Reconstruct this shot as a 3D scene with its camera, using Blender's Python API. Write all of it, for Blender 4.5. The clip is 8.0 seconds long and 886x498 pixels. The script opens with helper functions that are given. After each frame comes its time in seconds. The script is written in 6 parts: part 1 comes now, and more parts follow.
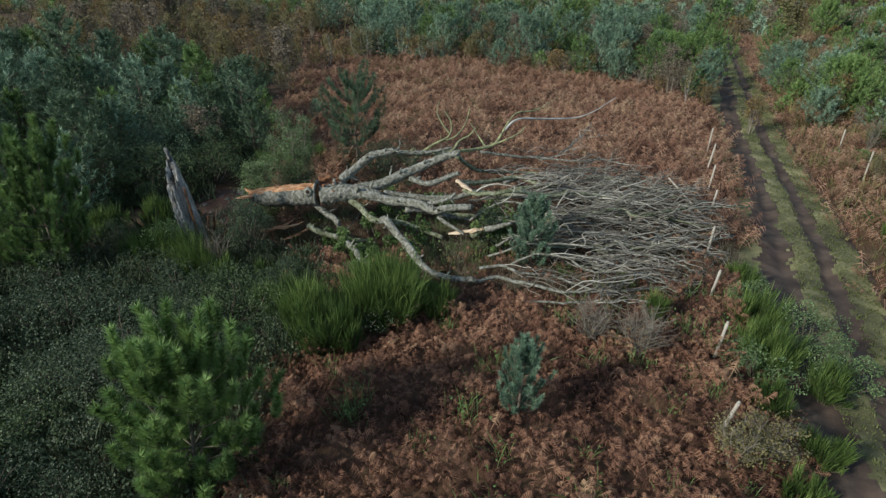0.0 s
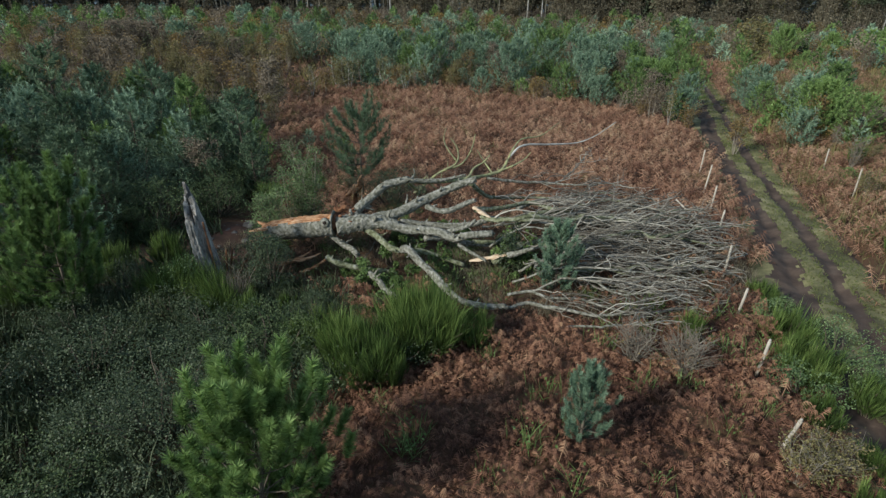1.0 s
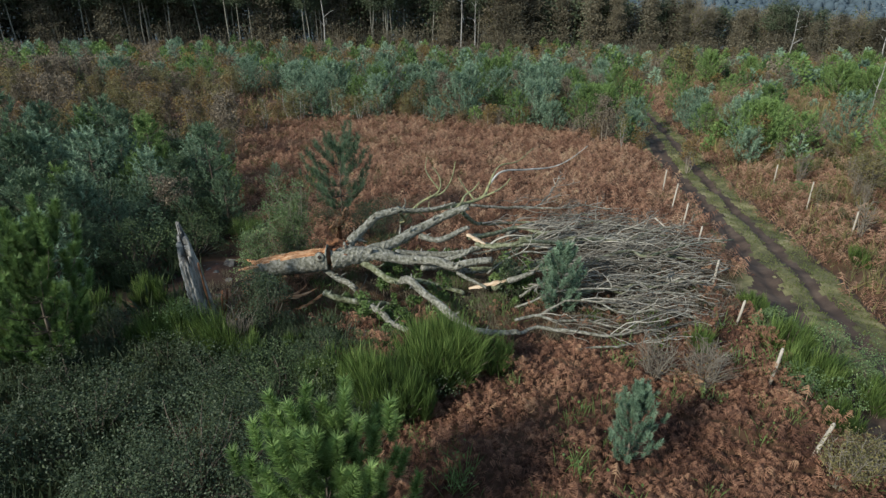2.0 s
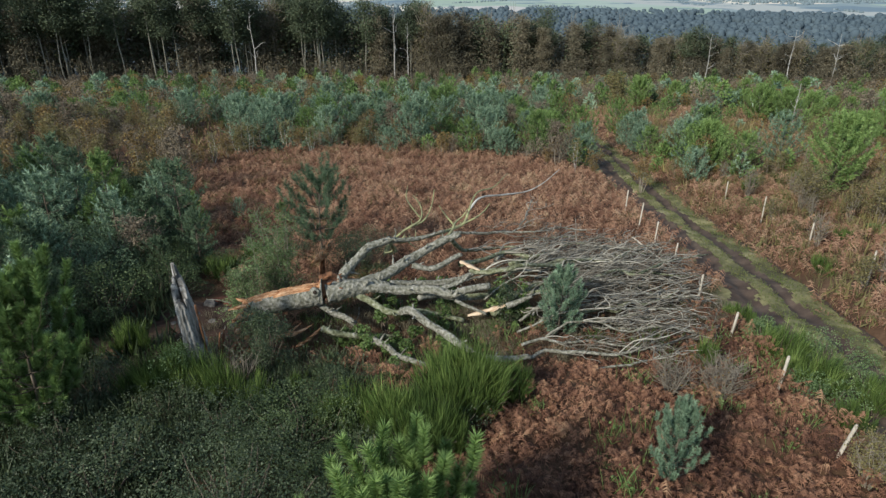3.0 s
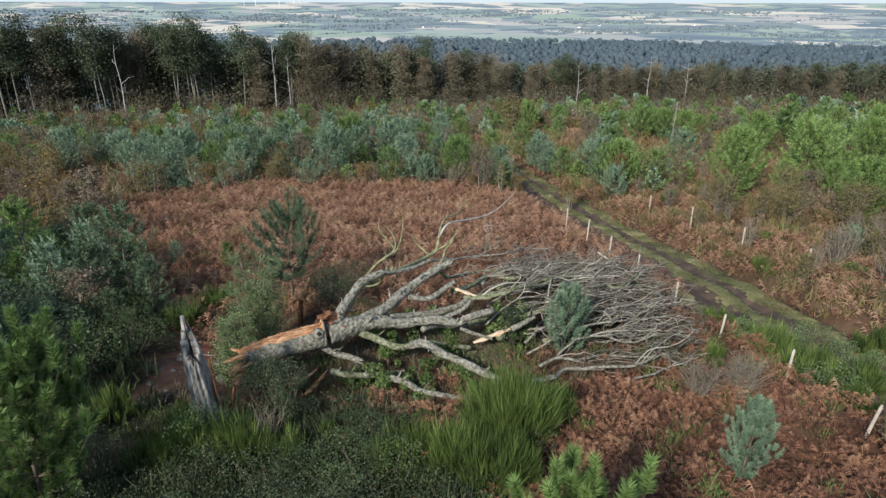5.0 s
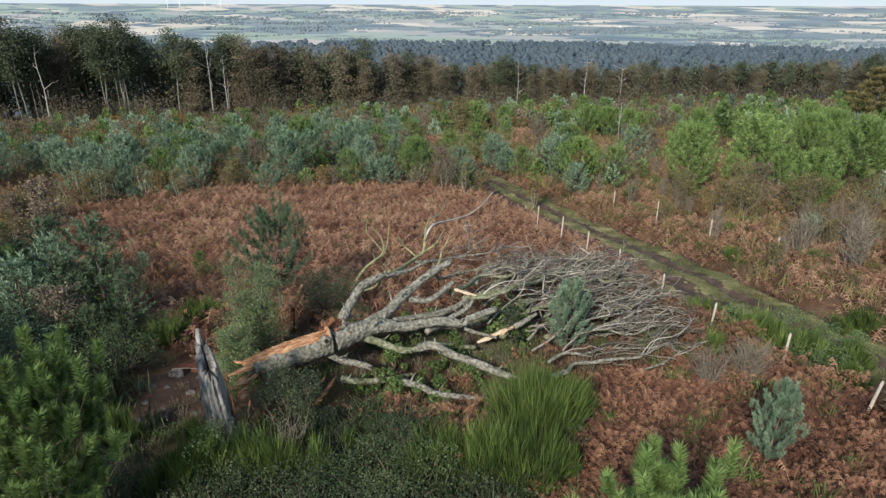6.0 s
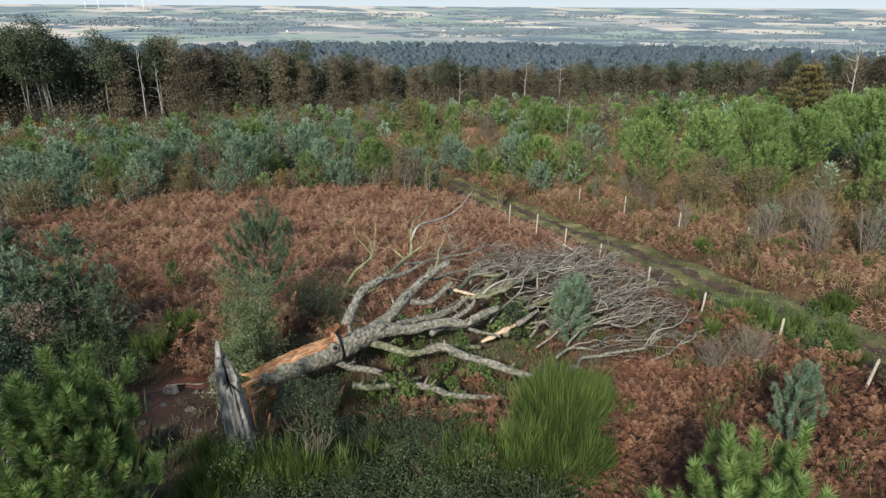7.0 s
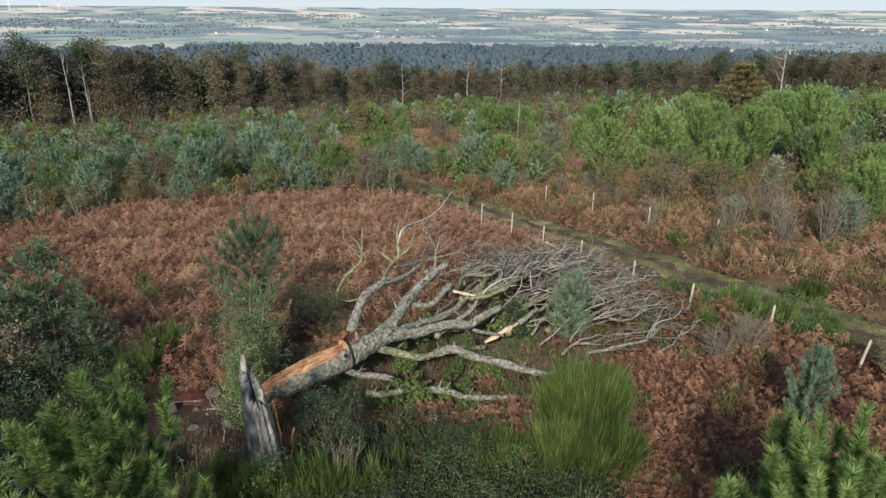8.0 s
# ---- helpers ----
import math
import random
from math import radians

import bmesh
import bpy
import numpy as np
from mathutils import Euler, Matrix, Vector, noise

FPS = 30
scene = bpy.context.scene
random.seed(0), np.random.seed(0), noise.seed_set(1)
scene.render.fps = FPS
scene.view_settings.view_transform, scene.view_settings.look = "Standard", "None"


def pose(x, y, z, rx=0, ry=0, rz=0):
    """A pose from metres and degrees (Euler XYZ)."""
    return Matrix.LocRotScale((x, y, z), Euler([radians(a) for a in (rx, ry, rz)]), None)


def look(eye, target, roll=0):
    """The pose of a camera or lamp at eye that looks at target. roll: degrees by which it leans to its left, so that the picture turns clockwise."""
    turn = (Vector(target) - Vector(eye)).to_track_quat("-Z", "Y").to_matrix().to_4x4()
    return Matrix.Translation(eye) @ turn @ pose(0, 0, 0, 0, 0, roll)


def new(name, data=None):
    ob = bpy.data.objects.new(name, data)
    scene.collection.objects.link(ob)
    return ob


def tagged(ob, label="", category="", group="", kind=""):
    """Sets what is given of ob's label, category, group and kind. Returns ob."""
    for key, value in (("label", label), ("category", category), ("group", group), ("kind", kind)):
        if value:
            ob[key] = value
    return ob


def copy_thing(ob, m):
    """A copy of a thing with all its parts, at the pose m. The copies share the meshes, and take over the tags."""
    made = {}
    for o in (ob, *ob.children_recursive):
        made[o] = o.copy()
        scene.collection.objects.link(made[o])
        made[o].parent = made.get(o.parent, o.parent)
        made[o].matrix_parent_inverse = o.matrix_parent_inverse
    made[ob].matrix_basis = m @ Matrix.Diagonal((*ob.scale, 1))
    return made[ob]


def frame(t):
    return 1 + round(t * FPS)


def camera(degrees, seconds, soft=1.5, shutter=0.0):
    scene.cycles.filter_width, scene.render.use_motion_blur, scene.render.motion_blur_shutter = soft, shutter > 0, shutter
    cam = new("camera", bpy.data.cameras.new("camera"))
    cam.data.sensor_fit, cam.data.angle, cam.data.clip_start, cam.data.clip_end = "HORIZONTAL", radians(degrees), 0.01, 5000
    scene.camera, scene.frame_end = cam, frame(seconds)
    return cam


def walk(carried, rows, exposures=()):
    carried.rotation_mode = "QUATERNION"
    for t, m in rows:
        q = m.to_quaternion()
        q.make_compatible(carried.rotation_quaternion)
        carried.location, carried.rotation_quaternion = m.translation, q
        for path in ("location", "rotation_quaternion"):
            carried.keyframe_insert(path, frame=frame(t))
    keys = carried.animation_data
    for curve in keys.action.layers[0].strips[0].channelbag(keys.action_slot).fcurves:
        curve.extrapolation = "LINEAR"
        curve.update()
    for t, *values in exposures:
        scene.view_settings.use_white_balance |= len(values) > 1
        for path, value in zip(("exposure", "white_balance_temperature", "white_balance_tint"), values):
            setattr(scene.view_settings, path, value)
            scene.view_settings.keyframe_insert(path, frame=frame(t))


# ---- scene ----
# camera and its way: a drone that flies level, about 12 m up, and turns round the fallen tree
cam = camera(70.8, 8.0, soft=1.4)
PATH = [
    (0.0, (0.132, 0.385, 12.043), (0.119, 2.091, 11.0), -0.3),
    (0.5, (-0.671, 0.454, 12.023), (-0.654, 2.18, 11.013), -0.3),
    (1.0, (-1.828, 0.591, 12.011), (-1.733, 2.337, 11.041), -0.3),
    (1.5, (-2.881, 0.746, 12.014), (-2.691, 2.505, 11.08), -0.25),
    (3.0, (-6.068, 1.6, 11.977), (-5.561, 3.355, 11.162), -0.1),
    (3.5, (-6.979, 1.961, 11.972), (-6.382, 3.702, 11.19), -0.1),
    (4.0, (-7.957, 2.38, 11.945), (-7.264, 4.102, 11.199), -0.05),
    (4.5, (-8.885, 2.896, 11.917), (-8.103, 4.583, 11.179), 0.05),
    (6.0, (-11.6, 4.62, 11.805), (-10.566, 6.17, 11.076), 0.2),
    (6.5, (-12.432, 5.295, 11.752), (-11.32, 6.791, 11.026), 0.3),
    (7.0, (-13.218, 5.994, 11.711), (-12.031, 7.432, 10.987), 0.3),
    (7.5, (-13.956, 6.755, 11.676), (-12.697, 8.131, 10.954), 0.35),
    (8.0, (-14.651, 7.518, 11.662), (-13.325, 8.83, 10.942), 0.35),
]
walk(cam, [(t, look(e, g, r)) for t, e, g, r in PATH],
     [(0.0, 0.0, 6250, 6), (1.5, 0.1, 6350, 6.5), (3.5, 0.27, 6500, 9), (4.5, 0.32, 6500, 11), (6.5, 0.27, 6750, 12), (8.0, 0.24, 6800, 12)])

# world, sun and exposure: thin cloud, a low soft sun from behind and to the west
SUN_ELEVATION, SUN_AZIMUTH = 32.0, -122.0    # azimuth from +y, clockwise
world = bpy.data.worlds.new("sky")
scene.world = world
world.use_nodes = True
wn = world.node_tree.nodes
sky = wn.new("ShaderNodeTexSky")
sky.sky_type = "NISHITA"
sky.sun_disc = False
sky.sun_elevation = radians(SUN_ELEVATION)
sky.sun_rotation = radians(SUN_AZIMUTH)
sky.dust_density = 0.4
sky.air_density = 1.0
veil = wn.new("ShaderNodeHueSaturation")    # thin high cloud pales the blue
veil.inputs["Saturation"].default_value = 0.7
tint = wn.new("ShaderNodeMix")
tint.data_type, tint.blend_type = "RGBA", "MULTIPLY"
tint.inputs[0].default_value = 1.0
tint.inputs[7].default_value = (0.84, 0.95, 1.0, 1)
world.node_tree.links.new(sky.outputs[0], veil.inputs["Color"])
world.node_tree.links.new(veil.outputs[0], tint.inputs[6])
# a bank of pale cloud along the horizon
coords, split, low, bank = (wn.new(k) for k in ("ShaderNodeTexCoord", "ShaderNodeSeparateXYZ", "ShaderNodeMapRange", "ShaderNodeMix"))
low.inputs[1].default_value, low.inputs[2].default_value, low.inputs[3].default_value, low.inputs[4].default_value = 0.02, 0.16, 1.0, 0.0
bank.data_type = "RGBA"
bank.inputs[7].default_value = (4.2, 5.0, 5.6, 1)
wl = world.node_tree.links.new
wl(coords.outputs["Generated"], split.inputs[0])
wl(split.outputs[2], low.inputs[0])
wl(low.outputs[0], bank.inputs[0])
wl(tint.outputs[2], bank.inputs[6])
wl(bank.outputs[2], wn["Background"].inputs[0])
wn["Background"].inputs[1].default_value = 0.14
sun = new("sun", bpy.data.lights.new("sun", "SUN"))
sun.data.energy = 3.8
sun.data.angle = radians(5)
sun.data.color = (1.0, 0.95, 0.87)
_a, _e = radians(SUN_AZIMUTH), radians(SUN_ELEVATION)
SUN_WAY = Vector((math.sin(_a) * math.cos(_e), math.cos(_a) * math.cos(_e), math.sin(_e)))
sun.matrix_world = look(SUN_WAY * 60, (0, 0, 0))

# materials
def ramp_node(nt, stops):
    r = nt.nodes.new("ShaderNodeValToRGB")
    els = r.color_ramp.elements
    while len(els) < len(stops):
        els.new(0.5)
    for el, (p, c) in zip(els, stops):
        el.position, el.color = p, (*c, 1)
    return r


def material(name, stops, scale=4.0, fine=40.0, rough=0.85, bump=0.3, tone=False, see_through=0.0, stretch=(1, 1, 1), tone_weight=0.75,
             detail=6.0, spec=0.3, vary=0.3, relief=0.02):
    """A surface whose colour runs along stops, by noise at two scales and, where tone is set, by each piece's own tone."""
    m = bpy.data.materials.new(name)
    m.use_nodes = True
    nt = m.node_tree
    N, L = nt.nodes, nt.links.new
    bsdf = N["Principled BSDF"]
    bsdf.inputs["Roughness"].default_value = rough
    bsdf.inputs["Specular IOR Level"].default_value = spec
    co = N.new("ShaderNodeTexCoord")
    mp = N.new("ShaderNodeMapping")
    mp.inputs["Scale"].default_value = stretch
    L(co.outputs["Object"], mp.inputs[0])
    a = N.new("ShaderNodeTexNoise")
    a.inputs["Scale"].default_value, a.inputs["Detail"].default_value = scale, detail
    b = N.new("ShaderNodeTexNoise")
    b.inputs["Scale"].default_value, b.inputs["Detail"].default_value = fine, 3.0
    L(mp.outputs[0], a.inputs[0]), L(mp.outputs[0], b.inputs[0])
    mix = N.new("ShaderNodeMath")
    mix.operation = "MULTIPLY_ADD"
    mix.inputs[1].default_value = 0.35
    L(b.outputs[0], mix.inputs[0])
    sc = N.new("ShaderNodeMath")
    sc.operation = "MULTIPLY_ADD"
    sc.inputs[1].default_value, sc.inputs[2].default_value = 1.7, -0.52
    L(a.outputs[0], sc.inputs[0])
    L(sc.outputs[0], mix.inputs[2])
    out = mix.outputs[0]
    if tone:
        at = N.new("ShaderNodeAttribute")
        at.attribute_name = "tone"
        info = N.new("ShaderNodeObjectInfo")
        both = N.new("ShaderNodeMath")
        both.operation = "MULTIPLY_ADD"
        both.inputs[1].default_value = vary
        shift = N.new("ShaderNodeMath")
        shift.operation = "ADD"
        shift.inputs[1].default_value = -0.5
        L(info.outputs["Random"], shift.inputs[0])
        L(shift.outputs[0], both.inputs[0])
        L(at.outputs["Fac"], both.inputs[2])
        bl = N.new("ShaderNodeMix")
        bl.inputs[0].default_value = tone_weight
        L(out, bl.inputs[2]), L(both.outputs[0], bl.inputs[3])
        out = bl.outputs[0]
    rp = ramp_node(nt, stops)
    L(out, rp.inputs[0])
    L(rp.outputs[0], bsdf.inputs["Base Color"])
    if bump:
        bp = N.new("ShaderNodeBump")
        bp.inputs["Strength"].default_value, bp.inputs["Distance"].default_value = bump, relief
        L(mix.outputs[0], bp.inputs["Height"])
        L(bp.outputs[0], bsdf.inputs["Normal"])
    if see_through:
        tr = N.new("ShaderNodeBsdfTranslucent")
        L(rp.outputs[0], tr.inputs[0])
        ms = N.new("ShaderNodeMixShader")
        ms.inputs[0].default_value = see_through
        L(bsdf.outputs[0], ms.inputs[1]), L(tr.outputs[0], ms.inputs[2])
        L(ms.outputs[0], N["Material Output"].inputs[0])
    return m


BARK = material("grey bark", [(0.12, (0.075, 0.07, 0.052)), (0.34, (0.155, 0.152, 0.112)), (0.54, (0.245, 0.235, 0.19)), (0.74, (0.34, 0.325, 0.275)), (0.95, (0.48, 0.46, 0.4))],
                9.0, 40.0, 0.92, 1.0, detail=12.0, relief=0.05)
MOSSY = material("mossy grey-green bark", [(0.12, (0.045, 0.045, 0.026)), (0.34, (0.125, 0.132, 0.07)), (0.54, (0.21, 0.22, 0.13)), (0.74, (0.3, 0.3, 0.22)), (0.95, (0.45, 0.44, 0.36))],
                 7.0, 40.0, 0.92, 1.0, detail=12.0, relief=0.05)
BARK_DARK = material("brown bark", [(0.1, (0.05, 0.04, 0.03)), (0.9, (0.2, 0.16, 0.12))], 5.0, 40.0, 0.9, 0.6)
PALE_BARK = material("pale bark", [(0.1, (0.2, 0.19, 0.17)), (0.9, (0.55, 0.53, 0.48))], 3.0, 30.0, 0.9, 0.3)
LICHEN = material("lichened bark", [(0.1, (0.12, 0.12, 0.075)), (0.5, (0.24, 0.24, 0.13)), (0.9, (0.42, 0.43, 0.19))], 5.0, 40.0, 0.9, 0.5)
TWIG = material("grey twigs", [(0.15, (0.06, 0.05, 0.038)), (0.5, (0.16, 0.14, 0.11)), (0.9, (0.45, 0.42, 0.35))], 3.0, 30.0, 0.9, 0.2, tone=True)
TORN = material("freshly torn wood", [(0.1, (0.11, 0.045, 0.02)), (0.36, (0.36, 0.16, 0.07)), (0.58, (0.56, 0.31, 0.16)), (0.92, (0.7, 0.5, 0.33))],
                2.2, 16.0, 0.85, 1.0, stretch=(0.5, 6, 6), relief=0.04)
ROT = material("brown rotten wood", [(0.1, (0.06, 0.03, 0.02)), (0.5, (0.2, 0.09, 0.045)), (0.9, (0.36, 0.17, 0.08))], 4.0, 30.0, 0.95, 0.8)
HOLLOW_SHADE = material("shaded hollow wood", [(0.1, (0.015, 0.01, 0.008)), (0.9, (0.05, 0.035, 0.025))], 8.0, 40.0, 0.95, 0.5)
WEATHERED = material("weathered stump wood", [(0.1, (0.11, 0.1, 0.09)), (0.4, (0.21, 0.2, 0.18)), (0.62, (0.33, 0.315, 0.29)), (0.94, (0.55, 0.53, 0.49))], 7.0, 50.0, 0.9, 1.0,
                     stretch=(1, 1, 0.4), relief=0.05)
BRACKEN = material("dead bracken", [(0.0, (0.06, 0.03, 0.02)), (0.3, (0.168, 0.082, 0.053)), (0.6, (0.36, 0.2, 0.126)), (0.85, (0.48, 0.325, 0.205)),
                                    (1.0, (0.53, 0.41, 0.22))], 0.35, 6.0, 0.85, 0, tone=True, see_through=0.25, tone_weight=0.6)
BRACKEN_RED = material("dark red dead bracken", [(0.0, (0.04, 0.02, 0.016)), (0.3, (0.16, 0.078, 0.05)), (0.6, (0.355, 0.185, 0.112)), (0.85, (0.49, 0.305, 0.175)),
                                                 (1.0, (0.5, 0.38, 0.2))], 0.5, 6.0, 0.85, 0, tone=True, see_through=0.25, tone_weight=0.65)
NEEDLE = material("green needles", [(0.0, (0.05, 0.085, 0.035)), (0.5, (0.15, 0.235, 0.07)), (1.0, (0.33, 0.45, 0.15))], 2.0, 20.0, 0.6, 0,
                  tone=True, see_through=0.33)
NEEDLE_FRESH = material("fresh bright green needles", [(0.0, (0.08, 0.13, 0.04)), (0.5, (0.215, 0.325, 0.1)), (1.0, (0.44, 0.57, 0.21))], 2.0, 20.0, 0.6, 0,
                        tone=True, see_through=0.35)
NEEDLE_MID = material("mid green needles", [(0.0, (0.045, 0.075, 0.045)), (0.5, (0.135, 0.2, 0.11)), (1.0, (0.28, 0.37, 0.21))], 2.0, 20.0, 0.6, 0,
                      tone=True, see_through=0.25)
NEEDLE_BLUE = material("blue-green needles", [(0.0, (0.045, 0.085, 0.058)), (0.5, (0.175, 0.262, 0.165)), (1.0, (0.36, 0.47, 0.315))], 2.0, 20.0, 0.6, 0,
                       tone=True, see_through=0.2)
# green darkened so that pines of the western thicket read as shaded
NEEDLE_SHADED = material("shade-darkened green needles", [(0.0, (0.035, 0.06, 0.032)), (0.5, (0.095, 0.145, 0.078)), (1.0, (0.2, 0.27, 0.15))], 2.0, 20.0, 0.65, 0,
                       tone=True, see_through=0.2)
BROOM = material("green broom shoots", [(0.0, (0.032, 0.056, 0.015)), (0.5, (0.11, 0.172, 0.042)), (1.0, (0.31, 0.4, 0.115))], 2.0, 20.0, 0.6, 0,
                 tone=True, see_through=0.25)
HOLLY = material("dark glossy leaves", [(0.0, (0.022, 0.036, 0.016)), (0.55, (0.055, 0.078, 0.036)), (1.0, (0.15, 0.18, 0.1))], 2.0, 20.0, 0.52, 0,
                 tone=True, see_through=0.15, spec=0.32)
BRAMBLE = material("green bramble leaves", [(0.0, (0.028, 0.045, 0.018)), (0.55, (0.075, 0.11, 0.042)), (1.0, (0.19, 0.24, 0.1))], 2.0, 20.0, 0.55, 0,
                   tone=True, see_through=0.2, spec=0.3)
IVY = material("green ivy leaves", [(0.0, (0.05, 0.08, 0.02)), (0.6, (0.13, 0.2, 0.06)), (1.0, (0.26, 0.33, 0.12))], 2.0, 20.0, 0.5, 0,
               tone=True, see_through=0.2)
BUSH_GREEN = material("mid green small leaves", [(0.0, (0.05, 0.08, 0.032)), (0.6, (0.15, 0.22, 0.085)), (1.0, (0.31, 0.4, 0.18))], 2.0, 20.0, 0.55, 0,
                      tone=True, see_through=0.2)
PALE_WOOD = material("pale bare wood", [(0.05, (0.3, 0.17, 0.09)), (0.4, (0.55, 0.39, 0.25)), (0.95, (0.78, 0.65, 0.48))], 2.5, 30.0, 0.8, 0.6, stretch=(1, 3, 3))
AUTUMN = material("autumn leaves", [(0.0, (0.09, 0.066, 0.03)), (0.5, (0.21, 0.14, 0.055)), (1.0, (0.36, 0.25, 0.08))], 1.0, 10.0, 0.7, 0, tone=True,
                  see_through=0.25)
OLIVE = material("fading olive leaves", [(0.0, (0.085, 0.08, 0.036)), (0.5, (0.18, 0.16, 0.068)), (1.0, (0.33, 0.27, 0.11))], 1.0, 10.0, 0.7, 0, tone=True,
                 see_through=0.25)
BROWN = material("brown woodland leaves", [(0.0, (0.06, 0.055, 0.038)), (0.5, (0.135, 0.12, 0.08)), (1.0, (0.25, 0.215, 0.14))], 0.4, 4.0, 0.8, 0,
                 tone=True, see_through=0.2, vary=0.9)
BARE = material("bare grey-brown twigs", [(0.0, (0.1, 0.085, 0.066)), (1.0, (0.33, 0.285, 0.22))], 2.0, 10.0, 0.9, 0, tone=True)
FOREST_PINE = material("dark pine needles", [(0.0, (0.035, 0.05, 0.03)), (0.5, (0.078, 0.1, 0.055)), (1.0, (0.15, 0.18, 0.095))], 0.5, 4.0, 0.7, 0,
                       tone=True, see_through=0.15, vary=0.6)
# blue of this slope is distance haze, put into the base colour
HAZY_HILL_WOOD = material("hazy wooded hillside", [(0.2, (0.065, 0.09, 0.11)), (0.8, (0.095, 0.125, 0.142))], 0.02, 0.15, 1.0, 0, spec=0.0)
BIRCH_SCRUB = material("leafless birch scrub", [(0.0, (0.08, 0.066, 0.047)), (0.5, (0.16, 0.128, 0.09)), (1.0, (0.25, 0.205, 0.145))], 1.0, 8.0, 0.9, 0, tone=True)
WHITE = material("white paint", [(0.1, (0.7, 0.72, 0.73)), (0.9, (0.82, 0.83, 0.83))], 0.2, 2.0, 0.6, 0)
ROOF = material("grey-brown roof", [(0.1, (0.2, 0.16, 0.15)), (0.9, (0.32, 0.27, 0.25))], 0.2, 2.0, 0.8, 0)
# blue-grey of these woods is painted haze
HAZY_FAR_WOOD = material("hazy distant woods", [(0.0, (0.13, 0.17, 0.19)), (1.0, (0.21, 0.25, 0.265))], 0.01, 0.1, 1.0, 0, tone=True, spec=0.0)
POST = material("pale chestnut stake", [(0.1, (0.3, 0.255, 0.19)), (0.9, (0.62, 0.56, 0.47))], 4.0, 40.0, 0.85, 0.5, stretch=(1, 1, 0.2))
STONE = material("grey stone", [(0.1, (0.04, 0.036, 0.032)), (0.9, (0.2, 0.185, 0.17))], 4.0, 40.0, 0.9, 0.6)
GRASS = material("rough grass", [(0.0, (0.06, 0.07, 0.025)), (0.45, (0.125, 0.15, 0.045)), (0.75, (0.21, 0.21, 0.09)), (1.0, (0.38, 0.32, 0.18))], 0.6, 6.0,
                 0.8, 0, tone=True, see_through=0.25, tone_weight=0.6)
SOIL = material("leaf litter and soil", [(0.1, (0.035, 0.02, 0.014)), (0.5, (0.1, 0.055, 0.03)), (0.9, (0.19, 0.12, 0.07))], 0.7, 9.0, 0.95, 0.8)
TURF = material("short track turf", [(0.1, (0.05, 0.045, 0.025)), (0.45, (0.125, 0.12, 0.055)), (0.7, (0.24, 0.22, 0.105)), (0.95, (0.4, 0.34, 0.2))], 0.8, 9.0, 0.9, 0.6)
MUD = material("dark track mud", [(0.1, (0.04, 0.028, 0.021)), (0.5, (0.08, 0.055, 0.042)), (0.9, (0.14, 0.1, 0.072))], 1.2, 14.0, 0.92, 0.7)
CLAY = material("red disturbed earth", [(0.1, (0.03, 0.018, 0.013)), (0.55, (0.065, 0.038, 0.026)), (0.75, (0.11, 0.055, 0.037)), (0.95, (0.18, 0.085, 0.055))], 0.7, 14.0, 0.9, 0.8)

RED_CLAY = material("fresh red earth", [(0.1, (0.04, 0.016, 0.011)), (0.55, (0.12, 0.042, 0.028)), (0.95, (0.23, 0.085, 0.055))], 3.0, 24.0, 0.95, 1.0)


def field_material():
    """The far plain: fields, hedges and woods, in cells a few hundred metres wide; its pale bluish palette has the haze
    painted in.
    """
    m = bpy.data.materials.new("hazy far fields")
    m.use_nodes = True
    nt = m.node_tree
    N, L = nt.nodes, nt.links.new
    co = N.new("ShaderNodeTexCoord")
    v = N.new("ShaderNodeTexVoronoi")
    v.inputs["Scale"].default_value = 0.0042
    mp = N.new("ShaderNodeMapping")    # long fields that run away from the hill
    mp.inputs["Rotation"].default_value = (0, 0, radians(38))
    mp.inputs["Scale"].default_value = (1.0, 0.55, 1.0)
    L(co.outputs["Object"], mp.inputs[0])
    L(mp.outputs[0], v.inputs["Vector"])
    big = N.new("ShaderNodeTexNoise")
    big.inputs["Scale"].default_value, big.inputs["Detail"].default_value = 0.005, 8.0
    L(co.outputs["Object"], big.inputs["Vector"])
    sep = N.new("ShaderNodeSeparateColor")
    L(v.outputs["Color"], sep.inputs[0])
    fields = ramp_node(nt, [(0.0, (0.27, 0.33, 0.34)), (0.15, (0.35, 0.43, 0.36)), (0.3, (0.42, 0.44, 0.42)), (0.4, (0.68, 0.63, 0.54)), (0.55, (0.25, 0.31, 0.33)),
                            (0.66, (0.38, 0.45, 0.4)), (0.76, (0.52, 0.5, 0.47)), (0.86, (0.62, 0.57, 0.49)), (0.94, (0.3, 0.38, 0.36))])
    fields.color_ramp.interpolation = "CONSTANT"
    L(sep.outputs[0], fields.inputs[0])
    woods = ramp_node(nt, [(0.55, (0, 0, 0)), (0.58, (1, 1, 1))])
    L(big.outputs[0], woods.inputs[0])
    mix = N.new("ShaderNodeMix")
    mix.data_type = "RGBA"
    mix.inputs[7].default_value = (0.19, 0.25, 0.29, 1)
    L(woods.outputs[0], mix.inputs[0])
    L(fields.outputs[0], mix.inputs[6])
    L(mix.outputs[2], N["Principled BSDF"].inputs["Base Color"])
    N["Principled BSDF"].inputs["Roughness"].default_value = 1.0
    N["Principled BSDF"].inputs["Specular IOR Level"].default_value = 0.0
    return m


HAZY_FIELDS = field_material()


# shapes: a Geo gathers triangles, with a tone for each corner
rng = np.random.default_rng(7)


